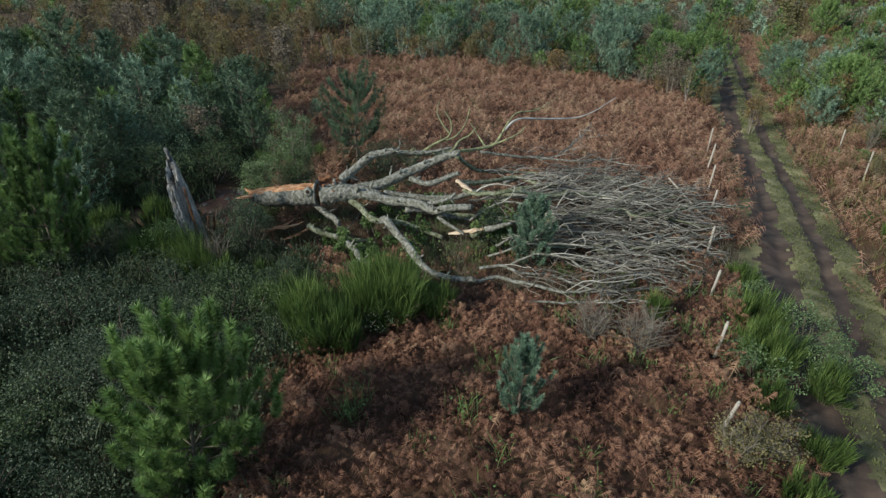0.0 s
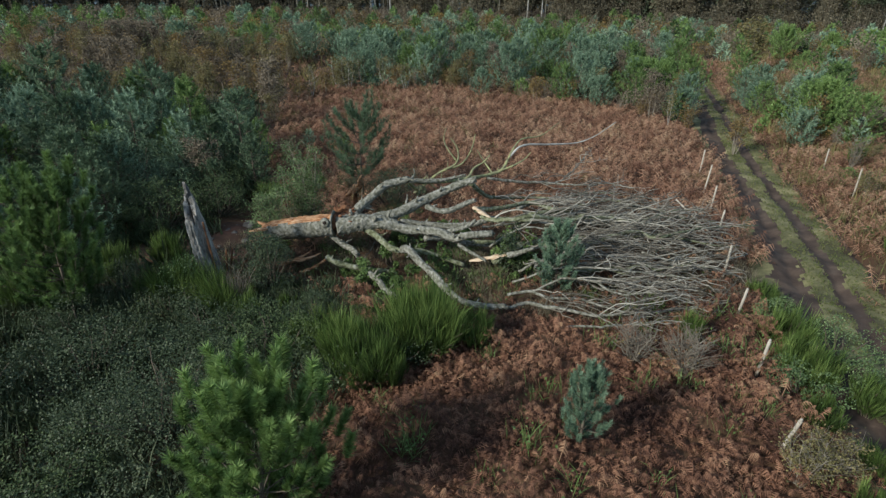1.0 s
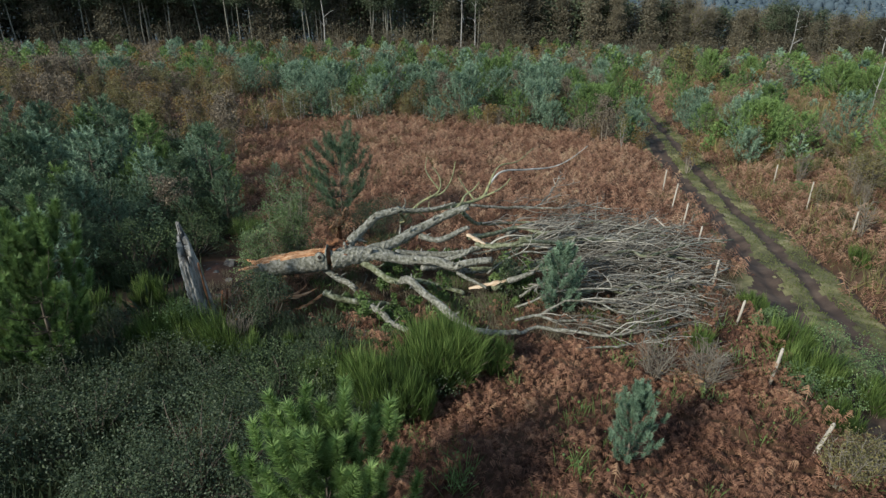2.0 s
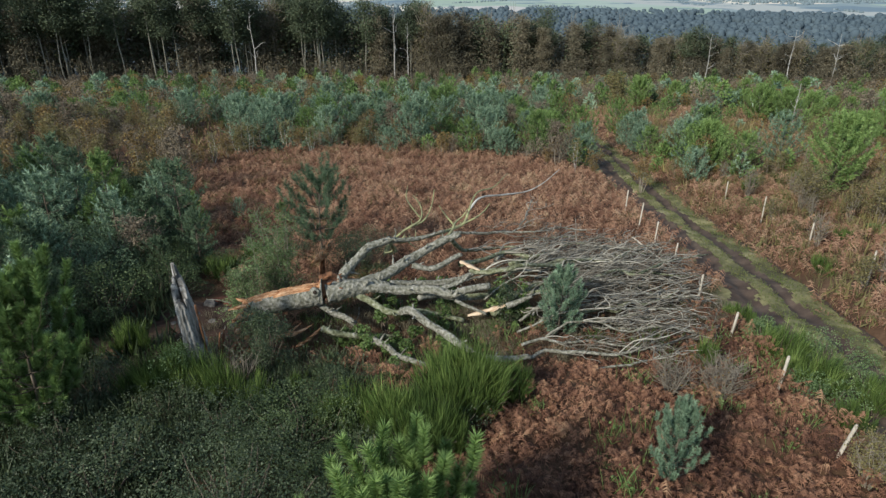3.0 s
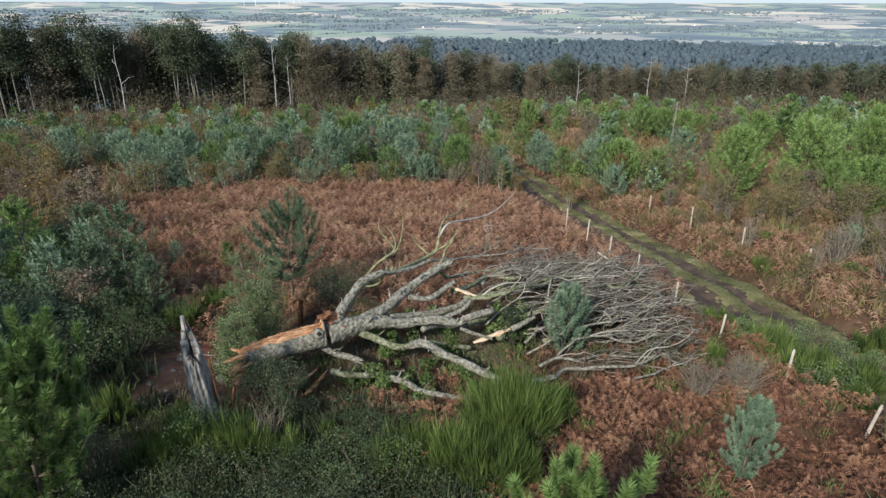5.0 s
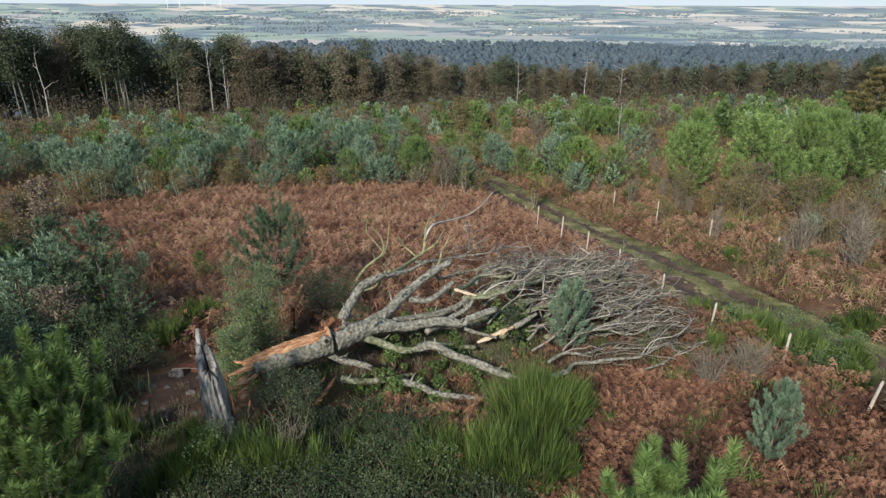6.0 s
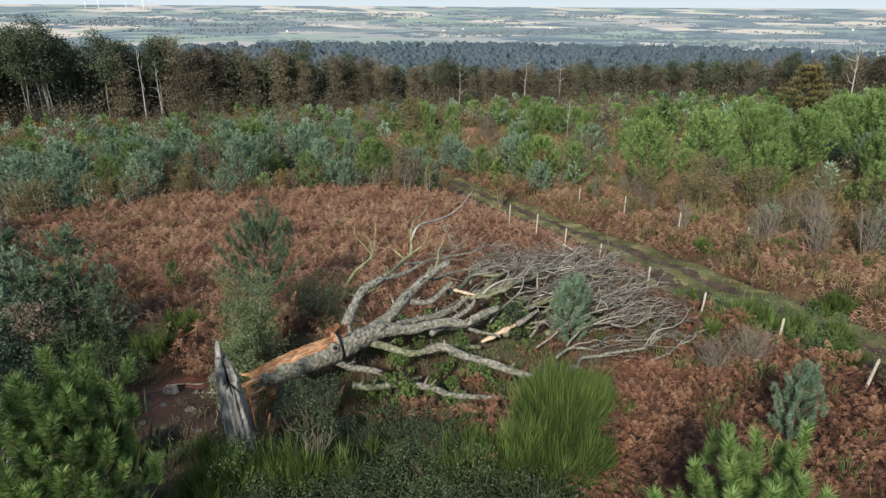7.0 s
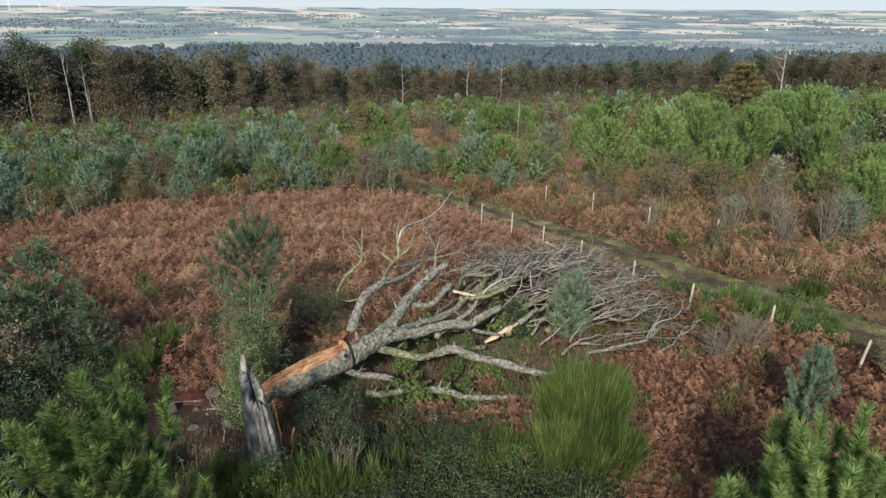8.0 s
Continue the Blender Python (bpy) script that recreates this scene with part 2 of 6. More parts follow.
class Geo:
    def __init__(self):
        self.v, self.t, self.c, self.n = [], [], [], 0

    def add(self, verts, tris, tone=0.5):
        verts = np.asarray(verts, float).reshape(-1, 3)
        self.v.append(verts)
        self.t.append(np.asarray(tris, int).reshape(-1, 3) + self.n)
        self.c.append(np.broadcast_to(np.asarray(tone, float), (len(verts),)))
        self.n += len(verts)
        return self

    def arrays(self):
        return np.concatenate(self.v), np.concatenate(self.t), np.concatenate(self.c)

    def mesh(self, name, mat, smooth=False):
        v, t, c = self.arrays()
        me = bpy.data.meshes.new(name)
        me.vertices.add(len(v))
        me.vertices.foreach_set("co", v.astype(np.float32).ravel())
        me.loops.add(3 * len(t))
        me.loops.foreach_set("vertex_index", t.astype(np.int32).ravel())
        me.polygons.add(len(t))
        me.polygons.foreach_set("loop_start", np.arange(0, 3 * len(t), 3, dtype=np.int32))
        if smooth:
            me.polygons.foreach_set("use_smooth", np.ones(len(t), bool))
        me.attributes.new("tone", "FLOAT", "POINT").data.foreach_set("value", c.astype(np.float32))
        me.update(calc_edges=True)
        me.materials.append(mat)
        return me


def part(name, geo, mat, parent=None, label="", smooth=False):
    ob = new(name, geo.mesh(name, mat, smooth))
    if parent is not None:
        ob.parent = parent
    return tagged(ob, label) if label else ob


def thing(name, at, label, category, group="", kind=""):
    ob = new(name)
    ob.empty_display_size = 0.2
    ob.matrix_basis = Matrix.Translation(at)
    return tagged(ob, label, category, group, kind)


def unit(v):
    v = np.asarray(v, float)
    return v / (np.linalg.norm(v) + 1e-9)


def bend(points, n):
    """A smooth line of n + 1 points through a few."""
    p = np.asarray(points, float)
    if len(p) == 2:
        return p[0] + np.linspace(0, 1, n + 1)[:, None] * (p[1] - p[0])
    ext = np.vstack([2 * p[0] - p[1], p, 2 * p[-1] - p[-2]])
    out = []
    for s in np.linspace(0, len(p) - 1 - 1e-6, n + 1):
        i = int(s)
        u = s - i
        a, b, c, d = ext[i:i + 4]
        out.append(0.5 * (2 * b + (c - a) * u + (2 * a - 5 * b + 4 * c - d) * u * u + (3 * b - a - 3 * c + d) * u ** 3))
    return np.array(out)


def tube(geo, line, r0, r1, sides=6, rough=0.0, tone=0.5, power=1.0, cap=True, jag=0.0, r=None):
    """A tapered stem along a line; rough: how uneven its girth is; jag: how far the end is splintered."""
    line = np.asarray(line, float)
    n = len(line)
    d = np.gradient(line, axis=0)
    d /= np.linalg.norm(d, axis=1)[:, None] + 1e-9
    ref = np.array([0, 0, 1.0]) if abs(d[0][2]) < 0.9 else np.array([1.0, 0, 0])
    s = np.linspace(0, 1, n)
    rad = (r0 + (r1 - r0) * s ** power) if r is None else np.asarray(r)
    ang = np.arange(sides) / sides * 2 * np.pi
    rings = []
    lump = rng.normal(0, 1, sides)
    for i in range(n):
        u = np.cross(d[i], ref)
        u /= np.linalg.norm(u) + 1e-9
        w = np.cross(u, d[i])
        ref = w
        lump = 0.7 * lump + 0.7 * rng.normal(0, 1, sides)
        rr = rad[i] * (1 + rough * lump)
        ring = line[i] + rr[:, None] * (np.cos(ang)[:, None] * u + np.sin(ang)[:, None] * w)
        if jag and i == n - 1:
            ring = ring + d[i] * rng.uniform(-jag, jag, sides)[:, None]
        rings.append(ring)
    v = np.concatenate(rings)
    t = []
    k = np.arange(sides)
    k2 = (k + 1) % sides
    for i in range(n - 1):
        a, b = i * sides, (i + 1) * sides
        t.append(np.stack([a + k, a + k2, b + k2], 1))
        t.append(np.stack([a + k, b + k2, b + k], 1))
    if cap:
        v = np.vstack([v, line[-1], line[0]])
        e = (n - 1) * sides
        t.append(np.stack([e + k, e + k2, np.full(sides, len(v) - 2)], 1))
        t.append(np.stack([k2, k, np.full(sides, len(v) - 1)], 1))
    geo.add(v, np.concatenate(t), tone)
    return geo


def turn_frames(dirs):
    """For unit directions (n, 3): two unit vectors across each."""
    ref = np.where(np.abs(dirs[:, 2:3]) > 0.9, [[1.0, 0, 0]], [[0, 0, 1.0]])
    u = np.cross(dirs, ref)
    u /= np.linalg.norm(u, axis=1)[:, None] + 1e-9
    return u, np.cross(u, dirs)


def blades(geo, base, way, length, width, tone, kink=0.0):
    """Narrow leaves or needles: one thin triangle each, or two with a drooping tip where kink is set."""
    base, way = np.asarray(base, float), np.asarray(way, float)
    n = len(base)
    length = np.broadcast_to(length, (n,))[:, None]
    width = np.broadcast_to(width, (n,))[:, None]
    u, w = turn_frames(way)
    a = rng.uniform(0, np.pi, n)[:, None]
    side = u * np.cos(a) + w * np.sin(a)
    if kink:
        mid = base + way * length * 0.55
        tip = mid + (way * 0.45 - np.array([0, 0, 1.0]) * kink) * length
        v = np.stack([base, mid - side * width / 2, mid + side * width / 2, tip], 1)
        i = np.arange(n)[:, None] * 4
        t = np.concatenate([i + [0, 1, 2], i + [1, 3, 2]])
        geo.add(v.reshape(-1, 3), t, np.repeat(np.broadcast_to(tone, (n,)), 4))
    else:
        v = np.stack([base - side * width / 2, base + side * width / 2, base + way * length], 1)
        geo.add(v.reshape(-1, 3), np.arange(3 * n).reshape(-1, 3), np.repeat(np.broadcast_to(tone, (n,)), 3))


def leaves(geo, at, size, tone, upright=0.4):
    """Pointed leaves, each of two triangles folded at the midrib, turned all ways."""
    at = np.asarray(at, float)
    n = len(at)
    way = rng.normal(0, 1, (n, 3))
    way[:, 2] = way[:, 2] * 0.5 - 0.1
    way /= np.linalg.norm(way, axis=1)[:, None]
    nor = rng.normal(0, 1, (n, 3)) + [0, 0, 1.0 + upright]
    side = np.cross(way, nor)
    side /= np.linalg.norm(side, axis=1)[:, None] + 1e-9
    up = np.cross(side, way)
    size = np.broadcast_to(size, (n,))[:, None]
    a, b = at - way * size * 0.5, at + way * size * 0.5
    l, r = at - side * size * 0.32 + up * size * 0.1, at + side * size * 0.32 + up * size * 0.1
    v = np.stack([a, l, b, r], 1).reshape(-1, 3)
    i = np.arange(n)[:, None] * 4
    geo.add(v, np.concatenate([i + [0, 2, 1], i + [0, 3, 2]]), np.repeat(np.broadcast_to(tone, (n,)), 4))


def spread(templates, at, turn, scale, tone, lean=0.0):
    """Many copies of a few small shapes in one Geo."""
    out = Geo()
    pick = rng.integers(0, len(templates), len(at))
    for k, tem in enumerate(templates):
        v, t, c = tem.arrays()
        m = np.nonzero(pick == k)[0]
        if not len(m):
            continue
        ca, sa = np.cos(turn[m])[:, None], np.sin(turn[m])[:, None]
        p = v[None] * scale[m][:, None, None]
        if lean:
            p = p + p[..., 2:3] * np.concatenate([rng.normal(0, lean, (len(m), 1, 2)), np.zeros((len(m), 1, 1))], 2)
        q = np.stack([p[..., 0] * ca - p[..., 1] * sa, p[..., 0] * sa + p[..., 1] * ca, p[..., 2]], -1) + at[m][:, None]
        tris = t[None] + (np.arange(len(m)) * len(v))[:, None, None]
        out.add(q.reshape(-1, 3), tris.reshape(-1, 3), np.clip(c[None] - 0.5 + tone[m][:, None], 0, 1).ravel())
    return out


# ground: one sheet from the hilltop to the horizon
def slope(x, y):
    """The hill's own plane, a little uneven."""
    return -0.176 - 0.1 * (np.maximum(y, -30) - 20.4) - 0.037 * np.maximum(x, -60)


def ease(a, b, s):
    u = np.clip((s - a) / (b - a), 0, 1)
    return u * u * (3 - 2 * u)


def bumps(x, y):
    return (0.07 * np.sin(0.9 * x + 1.3 * np.sin(0.7 * y)) + 0.06 * np.sin(1.3 * y + 0.8 * x + 1.0)
            + 0.03 * np.sin(3.1 * x - 2.3 * y) + 0.25 * np.sin(0.13 * x + 0.5) * np.sin(0.11 * y))


TRACK = [(7.2, 2.0), (9.0, 7.0), (10.3, 11.5), (11.8, 15.8), (13.9, 21.4), (16.9, 29.8), (20.2, 40.0), (25.0, 53.0), (31.0, 69.0), (37.0, 86.0)]
TRACK_LINE = bend([(x, y, 0) for x, y in TRACK], 160)


def off_track(x, y):
    """Distance from the track's middle, for arrays."""
    x, y = np.atleast_1d(x), np.atleast_1d(y)
    return np.sqrt(np.min((x[:, None] - TRACK_LINE[:, 0]) ** 2 + (y[:, None] - TRACK_LINE[:, 1]) ** 2, axis=1))


def gz(x, y):
    """The ground's height, for numbers or arrays."""
    x, y = np.asarray(x, float), np.asarray(y, float)
    r = np.hypot(x, y - 10)
    near = slope(x, y) + bumps(x, y) * (1 - ease(150, 300, r))
    # the track lies a little sunk between banks
    bank = 0.48 * ease(1.9, 3.6, off_track(x.ravel(), y.ravel())).reshape(x.shape) * ease(-6, -2, x) * (1 - ease(90, 140, r))
    near = near + bank * (1 - 0.95 * np.exp(-(((x - 2.5) / 8.5) ** 2 + ((y - 20.3) / 4.6) ** 2) ** 2))
    plain = np.where(r > 2200, -76 + 88 * (np.maximum(r - 2200, 0) / 2700) ** 1.7, -76.0)
    w = ease(235, 800, r)
    return near * (1 - w) + plain * w


def ground_sheet():
    radii = np.concatenate([np.linspace(0, 60, 100), 60 * (4930 / 60) ** np.linspace(0.01, 1, 80)])
    na = 240
    ang = np.arange(na) / na * 2 * np.pi
    R, A = np.meshgrid(radii, ang, indexing="ij")
    x, y = R * np.sin(A), 18 + R * np.cos(A)
    z = gz(x, y)
    d = off_track(x.ravel(), y.ravel()).reshape(x.shape)
    z = z - 0.3 * (1 - ease(1.7, 2.4, d))
    v = np.stack([x, y, z], -1).reshape(-1, 3)
    i, k = np.meshgrid(np.arange(len(radii) - 1), np.arange(na), indexing="ij")
    a, b = i * na + k, i * na + (k + 1) % na
    c, e = a + na, b + na
    t = np.concatenate([np.stack([a, e, b], -1).reshape(-1, 3), np.stack([a, c, e], -1).reshape(-1, 3)])
    g = Geo()
    g.add(v, t)
    ob = part("ground", g, SOIL, smooth=True)
    ob.data.materials.append(HAZY_FIELDS)
    ob.data.materials.append(HAZY_HILL_WOOD)
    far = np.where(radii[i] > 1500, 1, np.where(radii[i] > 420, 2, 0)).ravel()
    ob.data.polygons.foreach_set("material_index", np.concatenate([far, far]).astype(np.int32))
    return tagged(ob, "heathland hill of brown leaf litter above a wide plain of fields", "ground", kind="structure")


ground_sheet()


def track():
    """Two muddy wheel ruts with a grassy crown between them."""
    across = np.linspace(-2.6, 2.6, 53)
    line = bend([(x, y, 0) for x, y in TRACK], 230)
    d = np.gradient(line, axis=0)
    d /= np.linalg.norm(d, axis=1)[:, None]
    nrm = np.stack([d[:, 1], -d[:, 0]], 1)
    x = line[:, :1] + nrm[:, :1] * across
    y = line[:, 1:2] + nrm[:, 1:2] * across
    rut = np.exp(-((np.abs(across) - 0.73) / 0.27) ** 2)
    s = np.arange(len(line))[:, None]
    z = gz(x, y) + 0.02 - 0.13 * rut * (1 + 0.3 * np.sin(s * 0.35 + across)) + 0.02 * np.sin(s * 1.7 + across * 5) - 0.25 * ease(2.0, 2.5, np.abs(across))
    v = np.stack([x, y, z], -1).reshape(-1, 3)
    n, m = x.shape
    i, k = np.meshgrid(np.arange(n - 1), np.arange(m - 1), indexing="ij")
    a, b = i * m + k, i * m + k + 1
    c, e = a + m, b + m
    t = np.concatenate([np.stack([a, b, e], -1).reshape(-1, 3), np.stack([a, e, c], -1).reshape(-1, 3)])
    g = Geo()
    g.add(v, t)
    ob = part("road", g, MUD, smooth=True)
    ob.data.materials.append(TURF)
    edge = 0.5 * (across[1:] + across[:-1])
    wob = 0.1 * np.sin(np.arange(n - 1) * 0.45)[:, None] + 0.06 * np.sin(np.arange(n - 1) * 1.3 + 1)[:, None] + rng.normal(0, 0.05, (n - 1, m - 1))
    e = edge[None]
    rutted = ((e > -1.5 + wob) & (e < -0.36 + wob)) | ((e > 0.38 - wob) & (e < 1.08 + wob)) | (e > 1.95 + wob)
    ob.data.polygons.foreach_set("material_index", np.concatenate([~rutted.ravel(), ~rutted.ravel()]).astype(np.int32))
    return tagged(ob, "earth track with two dark muddy wheel ruts", "track", kind="structure")


track()


# the fallen tree
def wander(a, b, n, sway, droop=0.0, flat=1.0):
    """A crooked line from a to b."""
    a, b = np.asarray(a, float), np.asarray(b, float)
    ln = np.linalg.norm(b - a)
    s = np.linspace(0, 1, n + 1)
    p = a + s[:, None] * (b - a)
    for f in (1, 2, 3):
        p = p + np.sin(np.pi * f * s)[:, None] * rng.normal(0, sway * ln / f ** 1.2, 3) * [1, 1, flat]
    p[:, 2] -= droop * ln * s * s
    return p


def keep_up(p, lift):
    p = np.array(p)
    p[:, 2] = np.maximum(p[:, 2], gz(p[:, 0], p[:, 1]) + lift)
    return p


def crown_edge(y):
    """How far east the fallen crown reaches, by y."""
    return np.interp(y, [15.5, 17.5, 19.0, 20.5, 22.0, 23.5, 25.0, 27.0], [6.6, 9.0, 9.8, 10.6, 11.4, 11.2, 9.8, 8.0])


tree = thing("fallen_tree", (-4.0, 21.6, 0), "large fallen grey tree with torn trunk and spread bare branches", "tree")


def limb(name, points, r0, r1, mat=BARK, sides=12, n=20, rough=0.08, jag=0.0, label="", parent=None):
    """A limb of the fallen tree along a few places in the world."""
    g = Geo()
    base = np.array(tree.location)
    p = bend(points, 2 * n)
    ln = np.sum(np.linalg.norm(np.diff(p, axis=0), axis=1))
    s = np.linspace(0, 1, len(p))
    for f in (2, 3, 5, 7):
        p = p + (np.sin(np.pi * f * s) * np.sin(np.pi * s))[:, None] * rng.normal(0, 0.022 * ln / f ** 1.3 * min(1, 6 * r1), 3)
    rad = 0.86 * (r0 + (r1 - r0) * s)
    for f in (2, 5):
        rad = rad * (1 + 0.03 * np.sin(f * 3.1 * s + rng.uniform(0, 6)))
    tube(g, p - base, r0, r1, sides, rough, jag=jag, r=rad)
    ob = part(name, g, mat, parent or tree, label, smooth=True)
    if r0 > 0.1:
        # broken side shoots and burrs
        for k in range(int(2 + 1.3 * ln)):
            i = rng.integers(2, len(p) - 2)
            out = rng.normal(0, 1, 3) + [0, 0, 0.5]
            along = unit(p[i + 1] - p[i])
            out = unit(out - along * np.dot(out, along) + along * 0.6)
            h = Geo()
            l2 = rng.uniform(0.06, 0.4)
            tube(h, wander(p[i] - base, p[i] - base + out * (l2 + rad[i]), 4, 0.06), rad[i] * rng.uniform(0.25, 0.5), rad[i] * rng.uniform(0.06, 0.2), 6, 0.1)
            part("side_shoot", h, mat, ob, smooth=True)
    return ob


trunk_line = bend([(-7.45, 22.0, 1.2), (-6.3, 21.85, 1.38), (-5.2, 21.65, 1.57), (-4.72, 21.58, 1.6)], 34)


def trunk():
    """The lower trunk: bark below, its upper side ripped away to the wood along two thirds of its length."""
    base = np.array(tree.location)
    g, torn = Geo(), Geo()
    sides, n = 40, len(trunk_line)
    d = np.gradient(trunk_line, axis=0)
    v, kind = [], []
    phase = rng.uniform(0, 6, 4)
    groove = rng.normal(0, 1, 40)
    for i in range(n):
        s = i / (n - 1)
        w = unit(d[i])
        u = unit(np.cross(w, [0, 0, 1]))
        up = np.cross(u, w)
        r = (0.45 + 0.05 * s + 0.03 * math.sin(7 * s + phase[0])) * (0.5 + 0.5 * float(ease(-0.05, 0.2, s)))
        cut = 0.36 + 0.1 * math.sin(3 * s + phase[1]) + 0.012 * rng.normal() + 0.75 * ease(0.9, 0.97, s)
        for k in range(sides):
            a = 2 * math.pi * k / sides
            rr = r * (1 + 0.03 * math.sin(3 * a + 4 * s) + 0.015 * rng.normal())
            h = rr * math.sin(a)
            lim = r * (cut + 0.3 * math.cos(a) + 0.015 * rng.normal() + 0.05 * math.sin(3 * s + 2 * a))
            kind.append(h > lim)
            h = min(h, lim + 0.02 * abs(rng.normal()) + 0.1 * abs(groove[k]) * (0.6 + 0.4 * math.sin(1.7 * s + k)))
            v.append(trunk_line[i] + u * rr * math.cos(a) + up * h - base)
    v = np.array(v)
    kind = np.array(kind)
    bark, wood = [], []
    for i in range(n - 1):
        for k in range(sides):
            a, b = i * sides + k, i * sides + (k + 1) % sides
            c, e = a + sides, b + sides
            (wood if kind[[a, b, c, e]].sum() >= 2 else bark).extend([(a, b, e), (a, e, c)])
    for i, flip in ((0, 1), (n - 1, 0)):
        mid = len(v)
        v = np.vstack([v, trunk_line[i] - base + unit(d[i]) * (0.12 if flip else -0.1)])
        for k in range(sides):
            a, b = i * sides + k, i * sides + (k + 1) % sides
            (wood if flip else bark).append((b, a, mid) if flip else (a, b, mid))
    g.add(v, bark)
    torn.add(v, wood)
    part("trunk", g, BARK, tree, smooth=True)
    part("torn_wood", torn, TORN, tree, "fresh orange torn wood along the trunk")


trunk()


def splinter(name, a, b, width, mat, parent, base, label="", curl=0.15):
    """A torn strip of wood: a flat, ragged blade that thins to points."""
    g = Geo()
    a, b = np.asarray(a, float), np.asarray(b, float)
    ln = np.linalg.norm(b - a)
    w = unit(b - a)
    u, q = (m[0] for m in turn_frames(w[None]))
    n = 9
    bow = rng.uniform(-curl, curl, 2) * ln
    rows = []
    for i in range(n + 1):
        s = i / n
        c = a + w * ln * s + (u * bow[0] + q * bow[1]) * math.sin(math.pi * s)
        hw = width * (math.sin(math.pi * (0.12 + 0.88 * (1 - s) ** 0.8)) * 0.5 + 0.04) * (1 + 0.25 * rng.normal())
        th = 0.3 * hw + 0.01
        rows += [c - u * hw, c + q * th, c + u * hw, c - q * th]
    t = []
    for i in range(n):
        for k in range(4):
            p, r = 4 * i + k, 4 * i + (k + 1) % 4
            t += [(p, r, r + 4), (p, r + 4, p + 4)]
    t += [(0, 2, 1), (0, 3, 2), (4 * n, 4 * n + 1, 4 * n + 2), (4 * n, 4 * n + 2, 4 * n + 3)]
    g.add(np.array(rows) - base, t)
    return part(name, g, mat, parent, label)


tb = np.array(tree.location)
# ragged splinters at the trunk's root end and along the tear
for a, b, w in [((-7.2, 22.0, 1.05), (-7.9, 21.6, 0.85), 0.24), ((-7.2, 21.9, 0.95), (-7.8, 21.2, 0.6), 0.26), ((-6.9, 21.9, 1.35), (-8.0, 21.9, 1.2), 0.3), ((-6.9, 21.7, 1.2), (-7.9, 21.5, 1.0), 0.24), ((-6.7, 22.1, 1.6), (-7.7, 22.2, 1.45), 0.22), ((-5.6, 21.1, 0.75), (-6.9, 20.6, 0.5), 0.3), ((-5.2, 20.9, 0.75), (-6.5, 20.5, 0.75), 0.26),
                ((-4.9, 20.9, 0.6), (-5.9, 20.2, 0.35), 0.2)]:
    splinter("splinter", a, b, w, TORN, tree, tb)
# the hollow knot in the trunk's flank, near the break
kc, kd = np.array((-4.98, 21.62, 1.585)), unit((-0.1, -0.87, 0.47))
g = Geo()
tube(g, np.array([kc + kd * 0.42, kc + kd * 0.51, kc + kd * 0.55]) - tb, 0.19, 0.12, 16, 0.06)
part("knot", g, BARK, tree, smooth=True)
# no hole is cut: a near-black plug stands in for its shaded inside
g = Geo()
tube(g, np.array([kc + kd * 0.5, kc + kd * 0.56]) - tb, 0.075, 0.07, 10)
part("knot_hole_shade", g, HOLLOW_SHADE, tree)

# collar of broken wood, then the fork from which the limbs spread
limb("collar", [(-4.85, 21.7, 1.62), (-4.45, 21.75, 1.6), (-4.05, 21.75, 1.6)], 0.4, 0.3, ROT, 14, 8, 0.2, 0.12)
limb("collar", [(-4.75, 22.0, 1.9), (-4.4, 22.1, 1.9), (-4.0, 22.15, 1.75)], 0.17, 0.13, ROT, 10, 8, 0.2, 0.12)
limb("fork", [(-4.62, 21.58, 1.5), (-4.0, 21.58, 1.57), (-3.5, 21.56, 1.62), (-2.95, 21.5, 1.6), (-2.35, 21.4, 1.5)], 0.44, 0.25, BARK, 18, 20, 0.07, 0.05)
limb("limb", [(-4.05, 22.0, 1.6), (-3.85, 22.35, 1.8), (-3.4, 22.7, 2.15), (-2.75, 23.0, 2.48), (-1.85, 23.12, 2.66)], 0.21, 0.16, jag=0.18)
limb("limb", [(-3.3, 21.75, 1.6), (-2.24, 22.04, 1.76), (-1.41, 22.35, 2.05), (-0.7, 22.5, 2.33), (-0.08, 22.5, 2.62), (0.6, 22.4, 2.86)], 0.27, 0.13, jag=0.1)
limb("limb", [(-2.5, 21.4, 1.5), (-1.95, 21.25, 1.42), (-1.55, 21.06, 1.46), (-0.83, 20.72, 1.52), (-0.3, 20.4, 1.4), (0.17, 20.2, 1.65), (1.02, 20.12, 1.72)], 0.22, 0.14, jag=0.08)
limb("limb", [(-0.75, 20.75, 1.45), (-0.35, 20.75, 1.6), (0.1, 20.7, 1.72), (0.45, 20.75, 1.95)], 0.11, 0.08, jag=0.06)
limb("limb", [(-3.75, 21.6, 1.45), (-3.4, 21.4, 1.3), (-3.05, 21.08, 1.18), (-2.66, 20.55, 1.06), (-2.2, 20.35, 1.0), (-1.6, 20.3, 0.98), (-0.9, 20.1, 0.85), (0.0, 19.9, 0.6)], 0.17, 0.09, MOSSY)
limb("limb", [(-2.2, 20.1, 1.2), (-1.98, 19.55, 1.5), (-1.61, 19.05, 1.3), (-1.2, 18.4, 1.2), (-0.75, 17.5, 1.05), (-0.25, 17.0, 0.9), (0.5, 16.7, 0.95), (0.95, 16.4, 1.15)],
     0.17, 0.1, n=30, jag=0.05)
